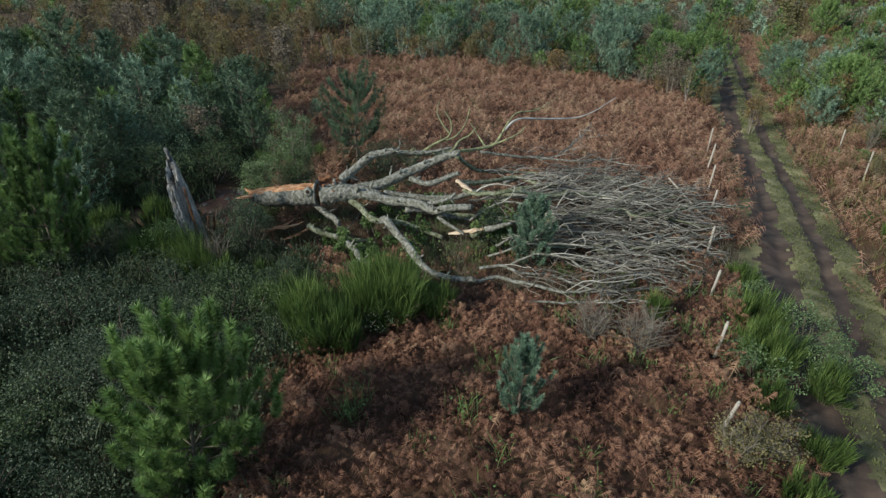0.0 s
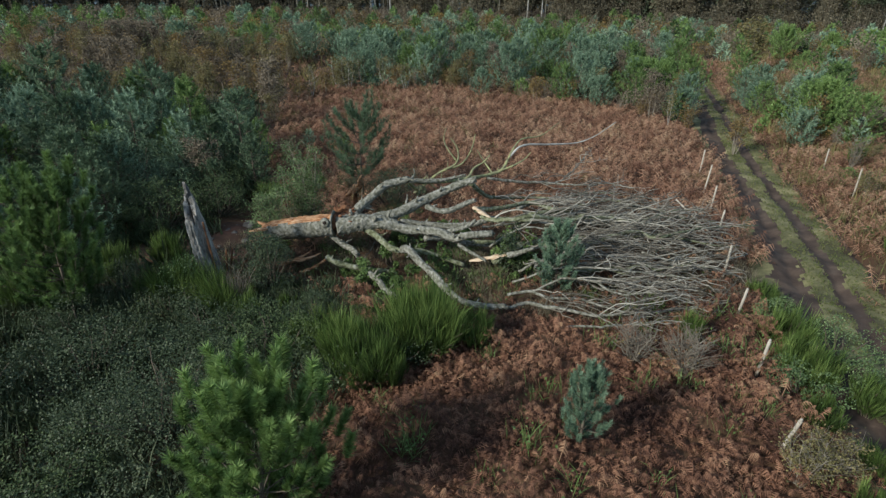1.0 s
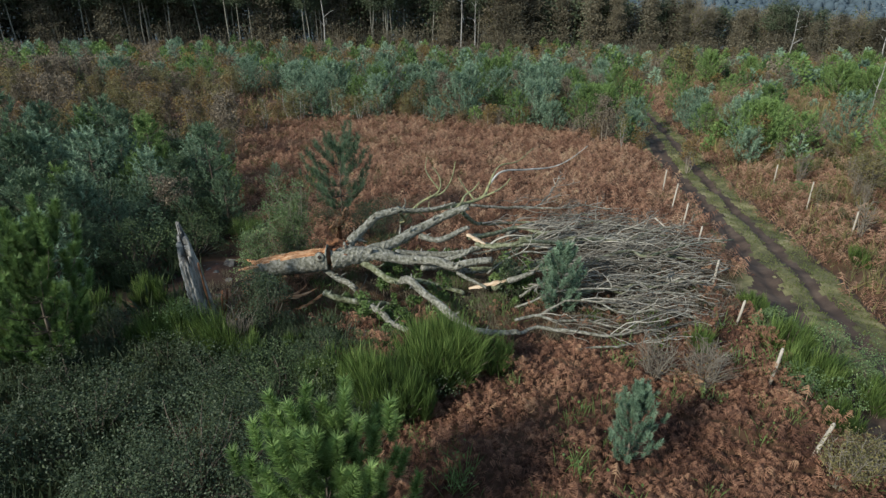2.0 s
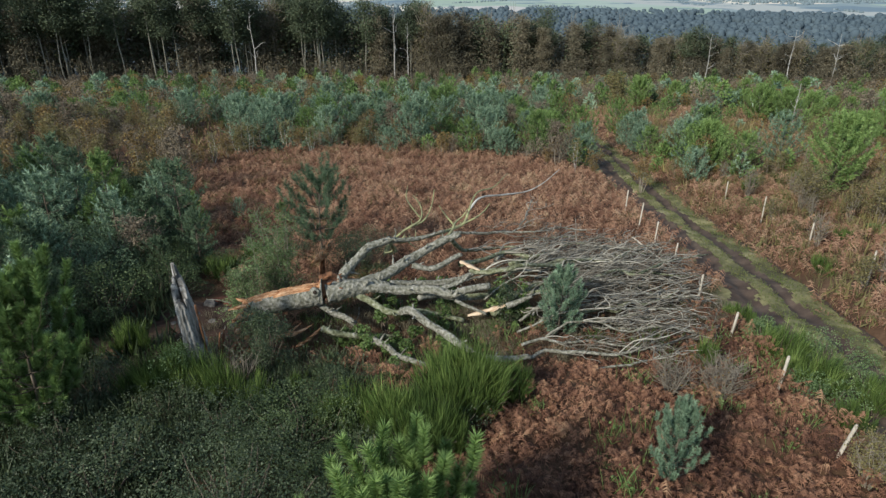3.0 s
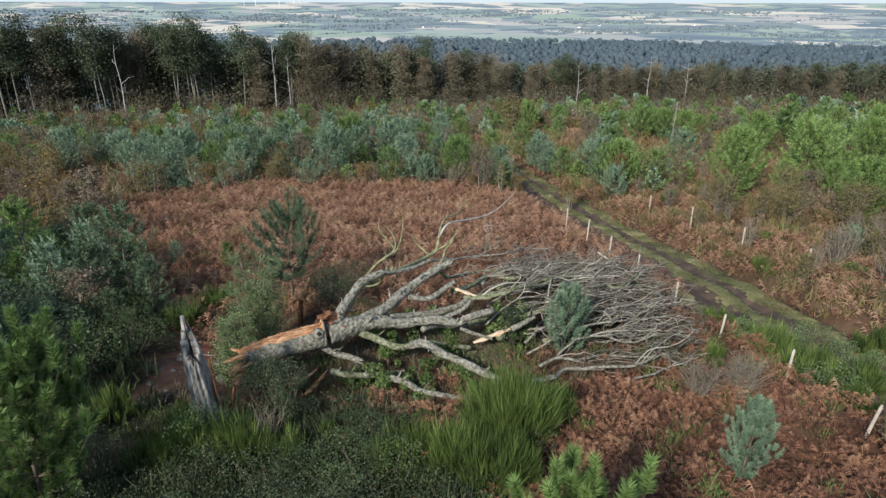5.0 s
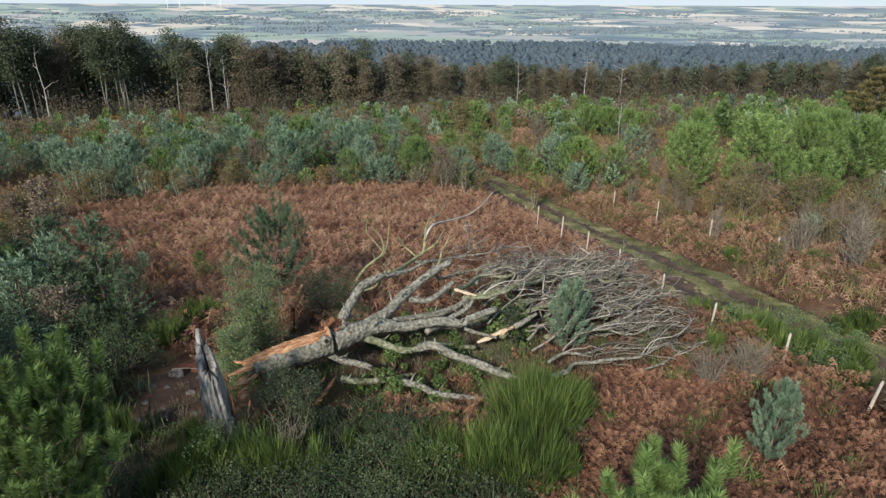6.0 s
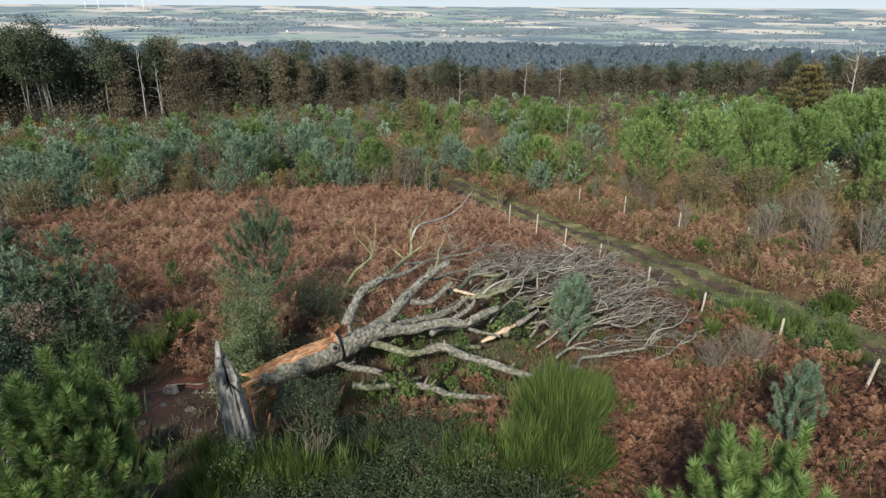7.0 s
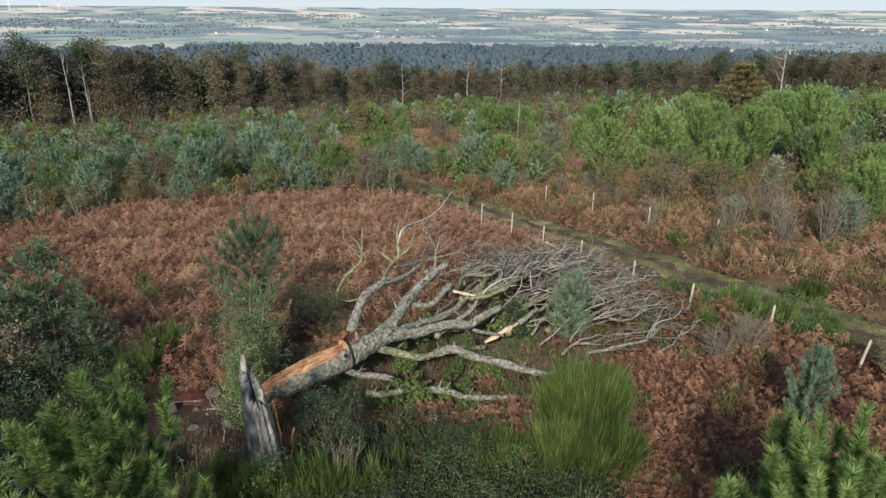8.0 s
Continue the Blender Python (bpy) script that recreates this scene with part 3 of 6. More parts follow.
limb("limb", [(-3.38, 19.2, 0.8), (-3.04, 18.7, 0.79), (-2.75, 18.2, 0.7), (-2.3, 17.7, 0.72), (-1.7, 17.3, 0.62), (-1.0, 16.8, 0.5)], 0.13, 0.07, jag=0.03)
limb("limb", [(-4.9, 21.5, 1.15), (-4.5, 21.3, 0.88), (-4.13, 21.05, 0.78), (-3.84, 20.4, 0.85)], 0.13, 0.12, jag=0.12)
limb("limb", [(-4.95, 20.35, 0.85), (-4.56, 20.1, 0.75), (-3.9, 20.0, 0.6), (-3.2, 20.0, 0.4), (-2.5, 20.1, 0.25)], 0.13, 0.1, MOSSY, jag=0.08)
limb("limb", [(-2.3, 21.75, 1.5), (-1.4, 21.8, 1.3), (-0.5, 21.75, 1.25), (0.4, 21.8, 1.3), (1.3, 22.0, 1.4)], 0.15, 0.11, jag=0.06)
limb("limb", [(-1.3, 22.3, 1.85), (-0.6, 22.0, 1.75), (0.1, 22.1, 1.95), (0.6, 22.2, 2.1)], 0.13, 0.1, jag=0.08)
limb("limb", [(-1.4, 20.9, 1.2), (-0.6, 21.2, 1.0), (0.5, 21.1, 0.8), (1.6, 21.0, 0.8)], 0.13, 0.09)
limb("limb", [(-0.2, 20.35, 1.2), (0.3, 20.0, 1.0), (0.75, 19.7, 0.85)], 0.09, 0.05, jag=0.1)
# the lichened bough behind, and its long bare shoots
limb("lichened_bough", [(-1.95, 23.1, 2.6), (-1.2, 23.9, 2.2), (-0.6, 24.6, 1.9), (0.5, 25.8, 1.5), (1.6, 26.8, 1.2), (2.3, 27.1, 1.3), (2.65, 27.5, 1.65)], 0.13, 0.075, LICHEN, 8, 20, 0.08,
     label="bough crusted with yellow-green lichen")
limb("limb", [(-1.95, 23.1, 2.6), (-1.5, 23.15, 2.55), (-0.57, 23.3, 2.5), (0.33, 23.5, 2.6)], 0.11, 0.06, jag=0.05)
for pts, r in [([(2.65, 27.5, 1.65), (3.0, 27.95, 2.1), (3.4, 28.2, 2.4), (4.4, 28.9, 2.3), (5.5, 29.86, 2.63)], 0.045),
               ([(2.7, 27.6, 1.7), (3.37, 27.95, 2.15), (4.8, 28.6, 1.95), (6.27, 29.2, 1.8), (7.2, 29.3, 2.1), (8.16, 29.46, 2.7)], 0.05),
               ([(-1.6, 26.4, 0.5), (-1.2, 26.9, 0.8), (-0.55, 27.15, 1.24), (0.23, 27.1, 1.72), (0.3, 27.3, 2.3), (0.0, 27.4, 2.8)], 0.075),
               ([(-0.3, 27.1, 1.4), (0.5, 27.5, 1.5), (1.0, 28.0, 2.0), (1.2, 28.2, 2.7)], 0.045),
               ([(0.25, 27.15, 1.8), (-0.1, 27.2, 2.3), (-0.3, 27.5, 2.7), (-0.2, 27.6, 3.2)], 0.035),
               ([(1.9, 27.0, 1.2), (1.5, 27.4, 1.7), (1.2, 27.4, 2.2)], 0.04),
               ([(2.3, 27.1, 1.3), (2.9, 27.0, 1.6), (3.4, 27.4, 1.7), (3.7, 27.5, 2.0)], 0.045),
               ([(0.08, 22.57, 2.68), (0.4, 22.8, 2.85), (0.62, 23.03, 3.08), (1.0, 23.3, 3.2), (1.27, 23.45, 3.45)], 0.055),
               ([(-1.9, 23.3, 2.4), (-1.6, 24.4, 1.6), (-1.7, 25.6, 1.0), (-1.4, 26.8, 0.8)], 0.06)]:
    limb("shoot", pts, 1.4 * r, 0.02, PALE_BARK if r == 0.05 else LICHEN, 6, 14, 0.1)

# the long branches that carry the crown: each with its girth at the start
CROWN = [
    ([(0.9, 21.95, 1.4), (1.6, 22.1, 1.3), (2.7, 22.0, 1.4), (4.0, 22.3, 1.25), (4.9, 22.7, 1.15), (5.6, 22.0, 1.2), (6.4, 21.8, 1.2), (7.6, 21.9, 1.0), (8.7, 22.0, 0.85), (9.7, 22.5, 0.6)], 0.11),
    ([(0.6, 22.4, 1.6), (1.7, 22.9, 1.4), (3.0, 23.6, 1.2), (3.9, 23.0, 1.1), (5.1, 23.7, 0.9), (6.1, 24.2, 0.8), (6.9, 24.5, 0.7), (7.5, 23.8, 0.7)], 0.1),
    ([(0.8, 21.6, 1.72), (1.0, 21.45, 1.66), (1.42, 20.9, 1.82), (2.47, 20.7, 1.95), (3.9, 21.4, 1.4), (4.9, 21.7, 1.35), (5.9, 21.6, 1.35), (7.1, 21.8, 1.15), (8.6, 23.1, 0.75), (10.3, 23.6, 0.5)], 0.1),
    ([(0.4, 21.15, 0.85), (1.8, 20.8, 0.9), (3.2, 20.3, 1.0), (4.4, 20.1, 1.05), (5.6, 20.3, 1.25), (6.5, 20.5, 1.25), (7.0, 20.2, 1.1), (8.0, 20.6, 1.0), (9.5, 21.6, 0.6), (10.7, 21.9, 0.5), (12.1, 22.5, 0.2)], 0.09),
    ([(1.0, 19.7, 0.8), (1.9, 20.2, 1.1), (3.2, 20.8, 1.2), (4.0, 20.6, 1.2), (4.5, 19.8, 0.95), (5.0, 19.3, 0.75), (5.5, 19.0, 0.65), (6.4, 19.7, 0.9), (7.2, 20.1, 1.1)], 0.09),
    ([(2.6, 19.2, 0.5), (3.8, 19.1, 0.6), (5.0, 19.1, 0.7), (5.6, 19.0, 0.75), (6.3, 19.0, 0.8), (6.7, 18.8, 0.7), (7.5, 19.0, 0.7), (8.3, 19.4, 0.7)], 0.09),
    ([(1.2, 17.5, 0.85), (1.9, 17.55, 0.9), (2.5, 17.2, 0.9), (3.4, 17.1, 0.85), (4.0, 16.7, 0.9), (4.8, 16.0, 1.0), (5.5, 16.2, 1.0), (5.9, 16.5, 1.0)], 0.05),
    ([(0.95, 16.4, 1.1), (1.6, 16.8, 0.95), (2.3, 16.5, 1.0), (3.3, 16.0, 1.05), (4.1, 15.7, 1.1), (4.9, 15.8, 1.05), (5.8, 15.9, 1.0), (7.2, 16.4, 0.85), (8.5, 16.8, 0.7)], 0.055),
    ([(3.6, 18.8, 0.5), (4.8, 18.7, 0.55), (5.7, 18.6, 0.6), (6.2, 18.4, 0.6), (7.1, 18.2, 0.6), (7.7, 17.7, 0.7)], 0.06),
    ([(0.5, 23.4, 2.3), (1.2, 24.2, 1.4), (2.1, 24.8, 1.0), (3.7, 25.3, 0.8), (4.6, 24.7, 0.85), (5.3, 25.5, 0.7), (6.6, 26.4, 0.4), (8.0, 26.6, 0.2)], 0.08),
    ([(1.6, 26.7, 1.1), (3.0, 27.2, 0.7), (4.7, 27.6, 0.4), (5.8, 27.1, 0.45), (7.4, 27.4, 0.3), (8.6, 27.1, 0.2)], 0.06),
    ([(2.4, 14.9, 1.35), (3.4, 14.8, 1.35), (4.3, 15.0, 1.25), (5.5, 15.2, 1.2)], 0.035),
    ([(6.4, 19.8, 0.95), (7.6, 19.3, 0.75), (8.5, 19.6, 0.7), (9.1, 19.3, 0.65), (10.8, 20.3, 0.3)], 0.05),
    ([(6.2, 24.1, 0.8), (8.2, 23.9, 0.7), (9.4, 24.7, 0.4), (10.7, 24.3, 0.3)], 0.05),
    ([(2.8, 22.6, 1.2), (4.4, 23.4, 0.9), (6.0, 23.2, 0.8), (7.8, 23.1, 0.7), (9.4, 23.3, 0.5), (11.0, 23.2, 0.2)], 0.08),
    ([(3.0, 21.0, 1.0), (4.6, 21.0, 1.0), (6.2, 21.0, 0.9), (7.6, 21.2, 0.8), (9.2, 20.9, 0.6), (10.6, 21.0, 0.3)], 0.08),
    ([(2.4, 23.2, 1.2), (3.6, 24.2, 1.0), (5.2, 24.8, 0.7), (6.8, 25.4, 0.5), (8.4, 25.4, 0.3), (9.6, 25.8, 0.1)], 0.07),
    ([(4.5, 27.4, 0.4), (5.5, 28.0, 0.5), (6.6, 29.6, 0.5), (7.4, 30.8, 0.7)], 0.035),
]


def sinuous(a, b, n, sway):
    """A branch from a to b that snakes from side to side and arches a little."""
    a, b = np.asarray(a, float), np.asarray(b, float)
    s = np.linspace(0, 1, 5)
    c = a + s[:, None] * (b - a)
    c[1:4] += rng.normal(0, sway * np.linalg.norm(b - a), (3, 3)) * [1, 1, 0.6]
    c[1:4, 2] += 0.05 * np.linalg.norm(b - a)
    return bend(c, n)


def crown():
    """The spread of branches: boughs fan out and fork again and again into twigs."""
    twigs = Geo()

    def fork(p, level, r):
        n = len(p)
        ln = np.sum(np.linalg.norm(np.diff(p, axis=0), axis=1))
        kids = int(np.clip(ln * (1.5, 2.0)[level], 2, (12, 5)[level]))
        for k in range(kids):
            s = rng.uniform(0.15, 0.99)
            i = min(int(s * (n - 1)), n - 2)
            out = unit(p[min(i + 3, n - 1)] - p[max(i - 2, 0)]) + rng.normal(0, (0.34, 0.46)[level], 3) * [1, 1, 0.4] + [0.15, 0, 0.05]
            l2 = (rng.uniform(1.2, 3.2), rng.uniform(0.5, 1.5))[level] * (1 - 0.3 * s)
            end = p[i] + unit(out) * l2
            if end[0] > crown_edge(end[1]) + 0.4 * rng.normal():
                l2 *= 0.5
                end = p[i] + unit(out * [0.7, 1.3, 0.4]) * l2
            q = keep_up(sinuous(p[i], end, (9, 6)[level], 0.085), 0.1 + 0.25 * rng.random())
            q[0] = p[i]
            if level and end[0] > 7 and rng.random() < 0.45:
                continue
            r2 = max((0.02, 0.012)[level], r * (1 - 0.5 * s) * 0.5)
            tube(twigs, q - tb, r2, 0.009, 4 if level == 0 else 3, 0.0, np.clip(rng.normal((0.75, 0.5)[level], 0.22), 0, 1), cap=False)
            if level < 1:
                fork(q, level + 1, r2)

    # slimmer branches that stream out between the long ones
    streamers = []
    for k in range(28):
        y = 16.2 + 9.8 * (k + rng.uniform(0, 1)) / 28
        st = np.array([rng.uniform(0.6, 4.0), 21.2 + (y - 21.2) * rng.uniform(0.5, 0.75), 0.0])
        lift = float(np.interp(y, [16, 18.5, 20, 22, 24, 26], [0.35, 0.5, 0.9, 1.2, 0.9, 0.6]))
        st[2] = float(gz(st[0], st[1])) + lift * rng.uniform(0.7, 1.2)
        x = float(crown_edge(y)) - rng.uniform(0.0, 2.4)
        tip = np.array([x, y, float(gz(x, y)) + lift * rng.uniform(0.2, 0.7)])
        streamers.append((sinuous(st, tip, 6, 0.06), rng.uniform(0.03, 0.06)))
    for pts, r in CROWN + streamers:
        n = 5 * len(pts)
        p = bend(pts, n)
        p[1:] += np.cumsum(rng.normal(0, 0.018, (n, 3)), 0)
        p = keep_up(p, 0.12)
        g = Geo()
        s = np.linspace(0, 1, n + 1)
        tube(g, p - tb, r, 0.02, 7, 0.06, r=1.2 * (r + (0.022 - r) * s ** 0.8) * (1 + 0.1 * np.sin(9 * s + r * 90)))
        part("bough", g, MOSSY if r > 0.075 else BARK, tree, smooth=True)
        fork(p, 0, r)
    tagged(part("twig_mass", twigs, TWIG, tree, "dense tangle of bare grey twigs", smooth=True), kind="stuff")


crown()

# the torn branch that points up out of the tangle
torn_branch = thing("torn_branch", (0.25, 20.07, 0.7), "torn pale branch jutting out of the tangle, its bark gone", "branch")
bb = np.array(torn_branch.location)
splinter("torn_end", (1.75, 19.6, 1.18), (0.2, 20.1, 0.65), 0.34, PALE_WOOD, torn_branch, bb, "fresh pale split wood", 0.02)
g = Geo()
tube(g, bend([(1.5, 19.65, 1.08), (1.9, 19.57, 1.22), (2.4, 19.5, 1.42)], 8) - bb, 0.12, 0.07, 8, 0.08)
part("branch", g, BARK, torn_branch, smooth=True)
torn2 = thing("torn_branch", (0.5, 21.6, 1.7), "short torn pale branch end among grey limbs", "branch")
splinter("torn_end", (1.15, 21.3, 1.72), (0.5, 22.0, 1.92), 0.26, PALE_WOOD, torn2, np.array(torn2.location), "pale split wood", 0.05)
# the upright piece of split wood behind the trunk
shard = thing("split_wood", (-4.3, 26.15, float(gz(-4.3, 26.15))), "curled shard of fresh orange split wood behind the trunk", "wood")
sb = np.array(shard.location)
zg = sb[2]
g = Geo()
tube(g, np.array([(-4.4, 26.2, zg - 0.05), (-4.35, 26.18, zg + 0.6), (-4.31, 26.15, 0.75)]) - sb, 0.13, 0.09, 10, 0.1, jag=0.1)
part("stub", g, ROT, shard, smooth=True)
for a, b, w in [((-4.8, 26.25, 0.6), (-4.0, 26.05, 1.2), 0.9), ((-4.6, 26.2, 0.6), (-3.9, 26.05, 1.55), 0.6), ((-4.15, 25.95, 0.85), (-3.97, 25.85, 1.75), 0.28)]:
    splinter("shard", a, b, w, TORN, shard, sb, "", 0.1)

# the stump from which the trunk broke: a tall weathered blade with a torn inner face
stump = thing("broken_stump", (-8.75, 19.4, float(gz(-8.75, 19.4))), "tall broken grey tree stump with a splintered point", "stump")
pb = np.array(stump.location)


def stump_shell():
    """A leaning shell of old wood, fissured along the grain and broken off in jags, highest at its northern side."""
    g = Geo()
    n, sides = 40, 56
    z0 = pb[2] - 0.15
    ridge = np.convolve(np.tile(rng.normal(0, 1, sides), 3), [0.25, 0.5, 0.25], "same")[sides:2 * sides]
    jag = rng.uniform(0, 1, sides)
    v = []
    for wall, turn_ in ((1.0, 1), (0.12, -1)):
        for i in range(n):
            for k in range(sides):
                a = 2 * math.pi * k / sides
                high = 0.5 + 0.5 * math.sin(a)    # 1 at the north
                end = 0.68 + 0.24 * high ** 1.4 + 0.06 * jag[k] + (0.06 if abs(k - sides // 4) < 6 else 0)
                u = i / (n - 1) * min(end, 1.0)
                if turn_ < 0:
                    u = min(end, 1.0) - 0.04 * (1 - i / (n - 1))
                z = z0 + (4.3 - z0) * u
                cx, cy = -8.68 - 0.4 * u, 19.4 - 0.1 * u
                rx = float(np.interp(u, [0, 0.1, 0.4, 0.65, 0.85, 1], [0.42, 0.34, 0.3, 0.26, 0.19, 0.1]))
                q = (1 + 0.1 * ridge[k] * (1 + 0.5 * math.sin(5 * u + 0.7 * k)) + 0.035 * rng.normal()) * (wall if i < n - 1 else 0.86)
                v.append((cx + rx * q * math.cos(a), cy + 1.55 * rx * q * math.sin(a), z))
    t = []
    for w in range(2):
        for i in range(n - 1):
            for k in range(sides):
                a, b = w * n * sides + i * sides + k, w * n * sides + i * sides + (k + 1) % sides
                t += [(a, b, b + sides), (a, b + sides, a + sides)] if w == 0 else [(b, a, b + sides), (b + sides, a, a + sides)]
    g.add(np.array(v) - pb, t)
    part("shell", g, WEATHERED, stump, smooth=True)


stump_shell()
splinter("inner_wood", (-8.5, 19.15, 0.9), (-8.62, 19.1, 3.0), 0.2, ROT, stump, pb, "torn brown inner wood", 0.04)
for a, b, w in [((-8.35, 19.5, 0.3), (-8.0, 19.6, 1.75), 0.2), ((-8.25, 19.6, 0.2), (-7.6, 19.9, 1.2), 0.26), ((-8.3, 19.3, 0.4), (-8.08, 19.2, 1.9), 0.16), ((-8.1, 19.7, 0.2), (-7.2, 20.4, 0.8), 0.24), ((-7.9, 19.6, 0.2), (-7.3, 19.7, 0.9), 0.2)]:
    splinter("hinge_wood", a, b, w, ROT, stump, pb, "brown torn hinge wood", 0.05)


# plants
def rand(a, b, n=None):
    return rng.uniform(a, b, n)


def pine(height, spread_, label, needles=NEEDLE, whorls=9, arms=6, shoots=5, count=30, length=0.14, width=0.012, bare=0.1, steep=0.55, group="young pines", fine=False, plume=0.4, taper=0.75):
    """A young pine: a stem with rings of upswept branches, each with brushes of needles."""
    ob = thing("pine_tree", (0, 0, 0), label, "tree", group)
    stem, g = Geo(), Geo()
    tilt = rng.normal(0, 0.03, 2)

    def axis(h):
        return np.array([tilt[0] * h + 0.03 * math.sin(2 * h), tilt[1] * h, h])
    tube(stem, np.array([axis(h) for h in np.linspace(0, height * 0.97, 9 if fine else 5)]), 0.016 * height + 0.01, 0.008, 7 if fine else 5, 0.08)
    bases, ways = [], []
    hs = np.linspace(bare * height, height * 0.95, whorls)
    for j, h in enumerate(hs):
        s = (h - bare * height) / (height * (1 - bare))
        reach = spread_ * (1 - s) ** taper * min(1.0, 0.5 + 2.2 * s) + 0.12 * spread_
        a0 = rand(0, 6.28)
        for k in range(arms):
            a = a0 + k * 6.28 / arms + rng.normal(0, 0.3)
            ln = reach * rand(0.65, 1.15)
            out = np.array([math.cos(a), math.sin(a), 0])
            lift = steep * (0.6 + 0.9 * s)
            p0 = axis(h)
            p1 = p0 + out * ln * 0.6 + np.array([0, 0, ln * lift * 0.35])
            p2 = p0 + out * ln + np.array([0, 0, ln * lift])
            line = bend([p0, p1, p2], 5)
            tube(stem, line[::1 if fine else 5] if fine else line[[0, 3, 5]], 0.006 * height * (1 - 0.6 * s) + 0.004, 0.004, 4 if fine else 3, cap=False)
            for q in range(shoots):
                u = 1 - 0.75 * (q / max(shoots - 1, 1)) * rand(0.8, 1.2)
                i = u * 5
                i0 = min(int(max(i, 0)), 4)
                b = line[i0] + (line[i0 + 1] - line[i0]) * (i - i0)
                w = unit(unit(line[i0 + 1] - line[i0]) * 0.7 + rng.normal(0, 0.3, 3) * [1, 1, 0.3] + [0, 0, 1.3 if fine else 0.9])
                bases.append(b)
                ways.append(w)
    for q in range(4):
        bases.append(axis(height * (0.93 - 0.02 * q)))
        ways.append(unit([rng.normal(0, 0.25), rng.normal(0, 0.25), 1]))
    bases, ways = np.array(bases), np.array(ways)
    n = len(bases)
    # each shoot is a plume: needles all along it, pointing out and forward, paler towards its tip
    sl = plume * rand(0.7, 1.3, n)
    B, W = np.repeat(bases, count, 0), np.repeat(ways, count, 0)
    along = rand(0, 1, n * count)
    pos = B + W * (along * np.repeat(sl, count))[:, None]
    fan = rng.normal(0, 1, (n * count, 3))
    fan -= W * np.sum(fan * W, 1)[:, None]
    fan /= np.linalg.norm(fan, axis=1)[:, None]
    way = W * (rand(0.35, 0.9, n * count) + 0.5 * along)[:, None] + fan * 1.05
    way /= np.linalg.norm(way, axis=1)[:, None]
    tone = np.clip(np.repeat(rand(0.15, 0.6, n), count) + rng.normal(0, 0.08, n * count) + 0.35 * (along - 0.35), 0, 1)
    blades(g, pos, way, length * rand(0.8, 1.2, n * count), width, tone)
    part("stem", stem, BARK_DARK, ob, smooth=True)
    part("foliage", g, needles, ob)
    return ob


def shrub(height, spread_, label, leaf=AUTUMN, stems=5, twigs=70, per=14, size=0.05, bark=BARE, category="shrub", name="shrub", group="scrub", bare=0.2,
          leafy=1.0, up=0.9, thick=1.0):
    """A bush or sapling: stems that fork into twigs, each twig set with leaves."""
    ob = thing(name, (0, 0, 0), label, category, group)
    wood, g = Geo(), Geo()
    ends = []
    for k in range(stems):
        a = rand(0, 6.28)
        out = np.array([math.cos(a), math.sin(a), 0]) * spread_ * rand(0.1, 0.5 if stems > 1 else 0.1)
        top = out + np.array([0, 0, height * rand(0.8, 1.0)])
        line = wander(out * 0.15, top, 8, 0.04)
        tube(wood, line, 0.008 * height + 0.006, 0.005, 5, 0.05, rand(0.3, 0.8), cap=False)
        for q in range(max(2, twigs // stems)):
            s = rand(bare, 0.97)
            i = s * 8
            i0 = min(int(i), 7)
            b = line[i0] + (line[i0 + 1] - line[i0]) * (i - i0)
            a2 = rand(0, 6.28)
            ln = spread_ * rand(0.35, 0.8) * (1.15 - s) ** 0.6
            w = unit([math.cos(a2), math.sin(a2), up * rand(0.3, 1.2)])
            tw = wander(b, b + w * ln, 4, 0.06)
            tube(wood, tw[::2], thick * (0.006 + 0.002 * height * (1 - s)), 0.003 * thick, 3, 0, rand(0.2, 0.9), cap=False)
            ends.append(tw)
    if leafy > 0:
        ends = np.array(ends)
        m = int(len(ends) * per * leafy)
        k = rng.integers(0, len(ends), m)
        s = rand(0.25, 1.05, m) * 4
        i0 = np.minimum(s.astype(int), 3)
        p = ends[k, i0] + (ends[k, i0 + 1] - ends[k, i0]) * (s - i0)[:, None] + rng.normal(0, 0.04 + 0.6 * size, (m, 3))
        p[:, 2] = np.maximum(p[:, 2], 0.02)
        leaves(g, p, size * rand(0.7, 1.3, m), np.clip(rng.normal(0.5, 0.2, m) + 0.15 * np.sin(k * 2.4), 0, 1))
        part("foliage", g, leaf, ob)
    part("branchwork", wood, bark, ob, smooth=True)
    return ob


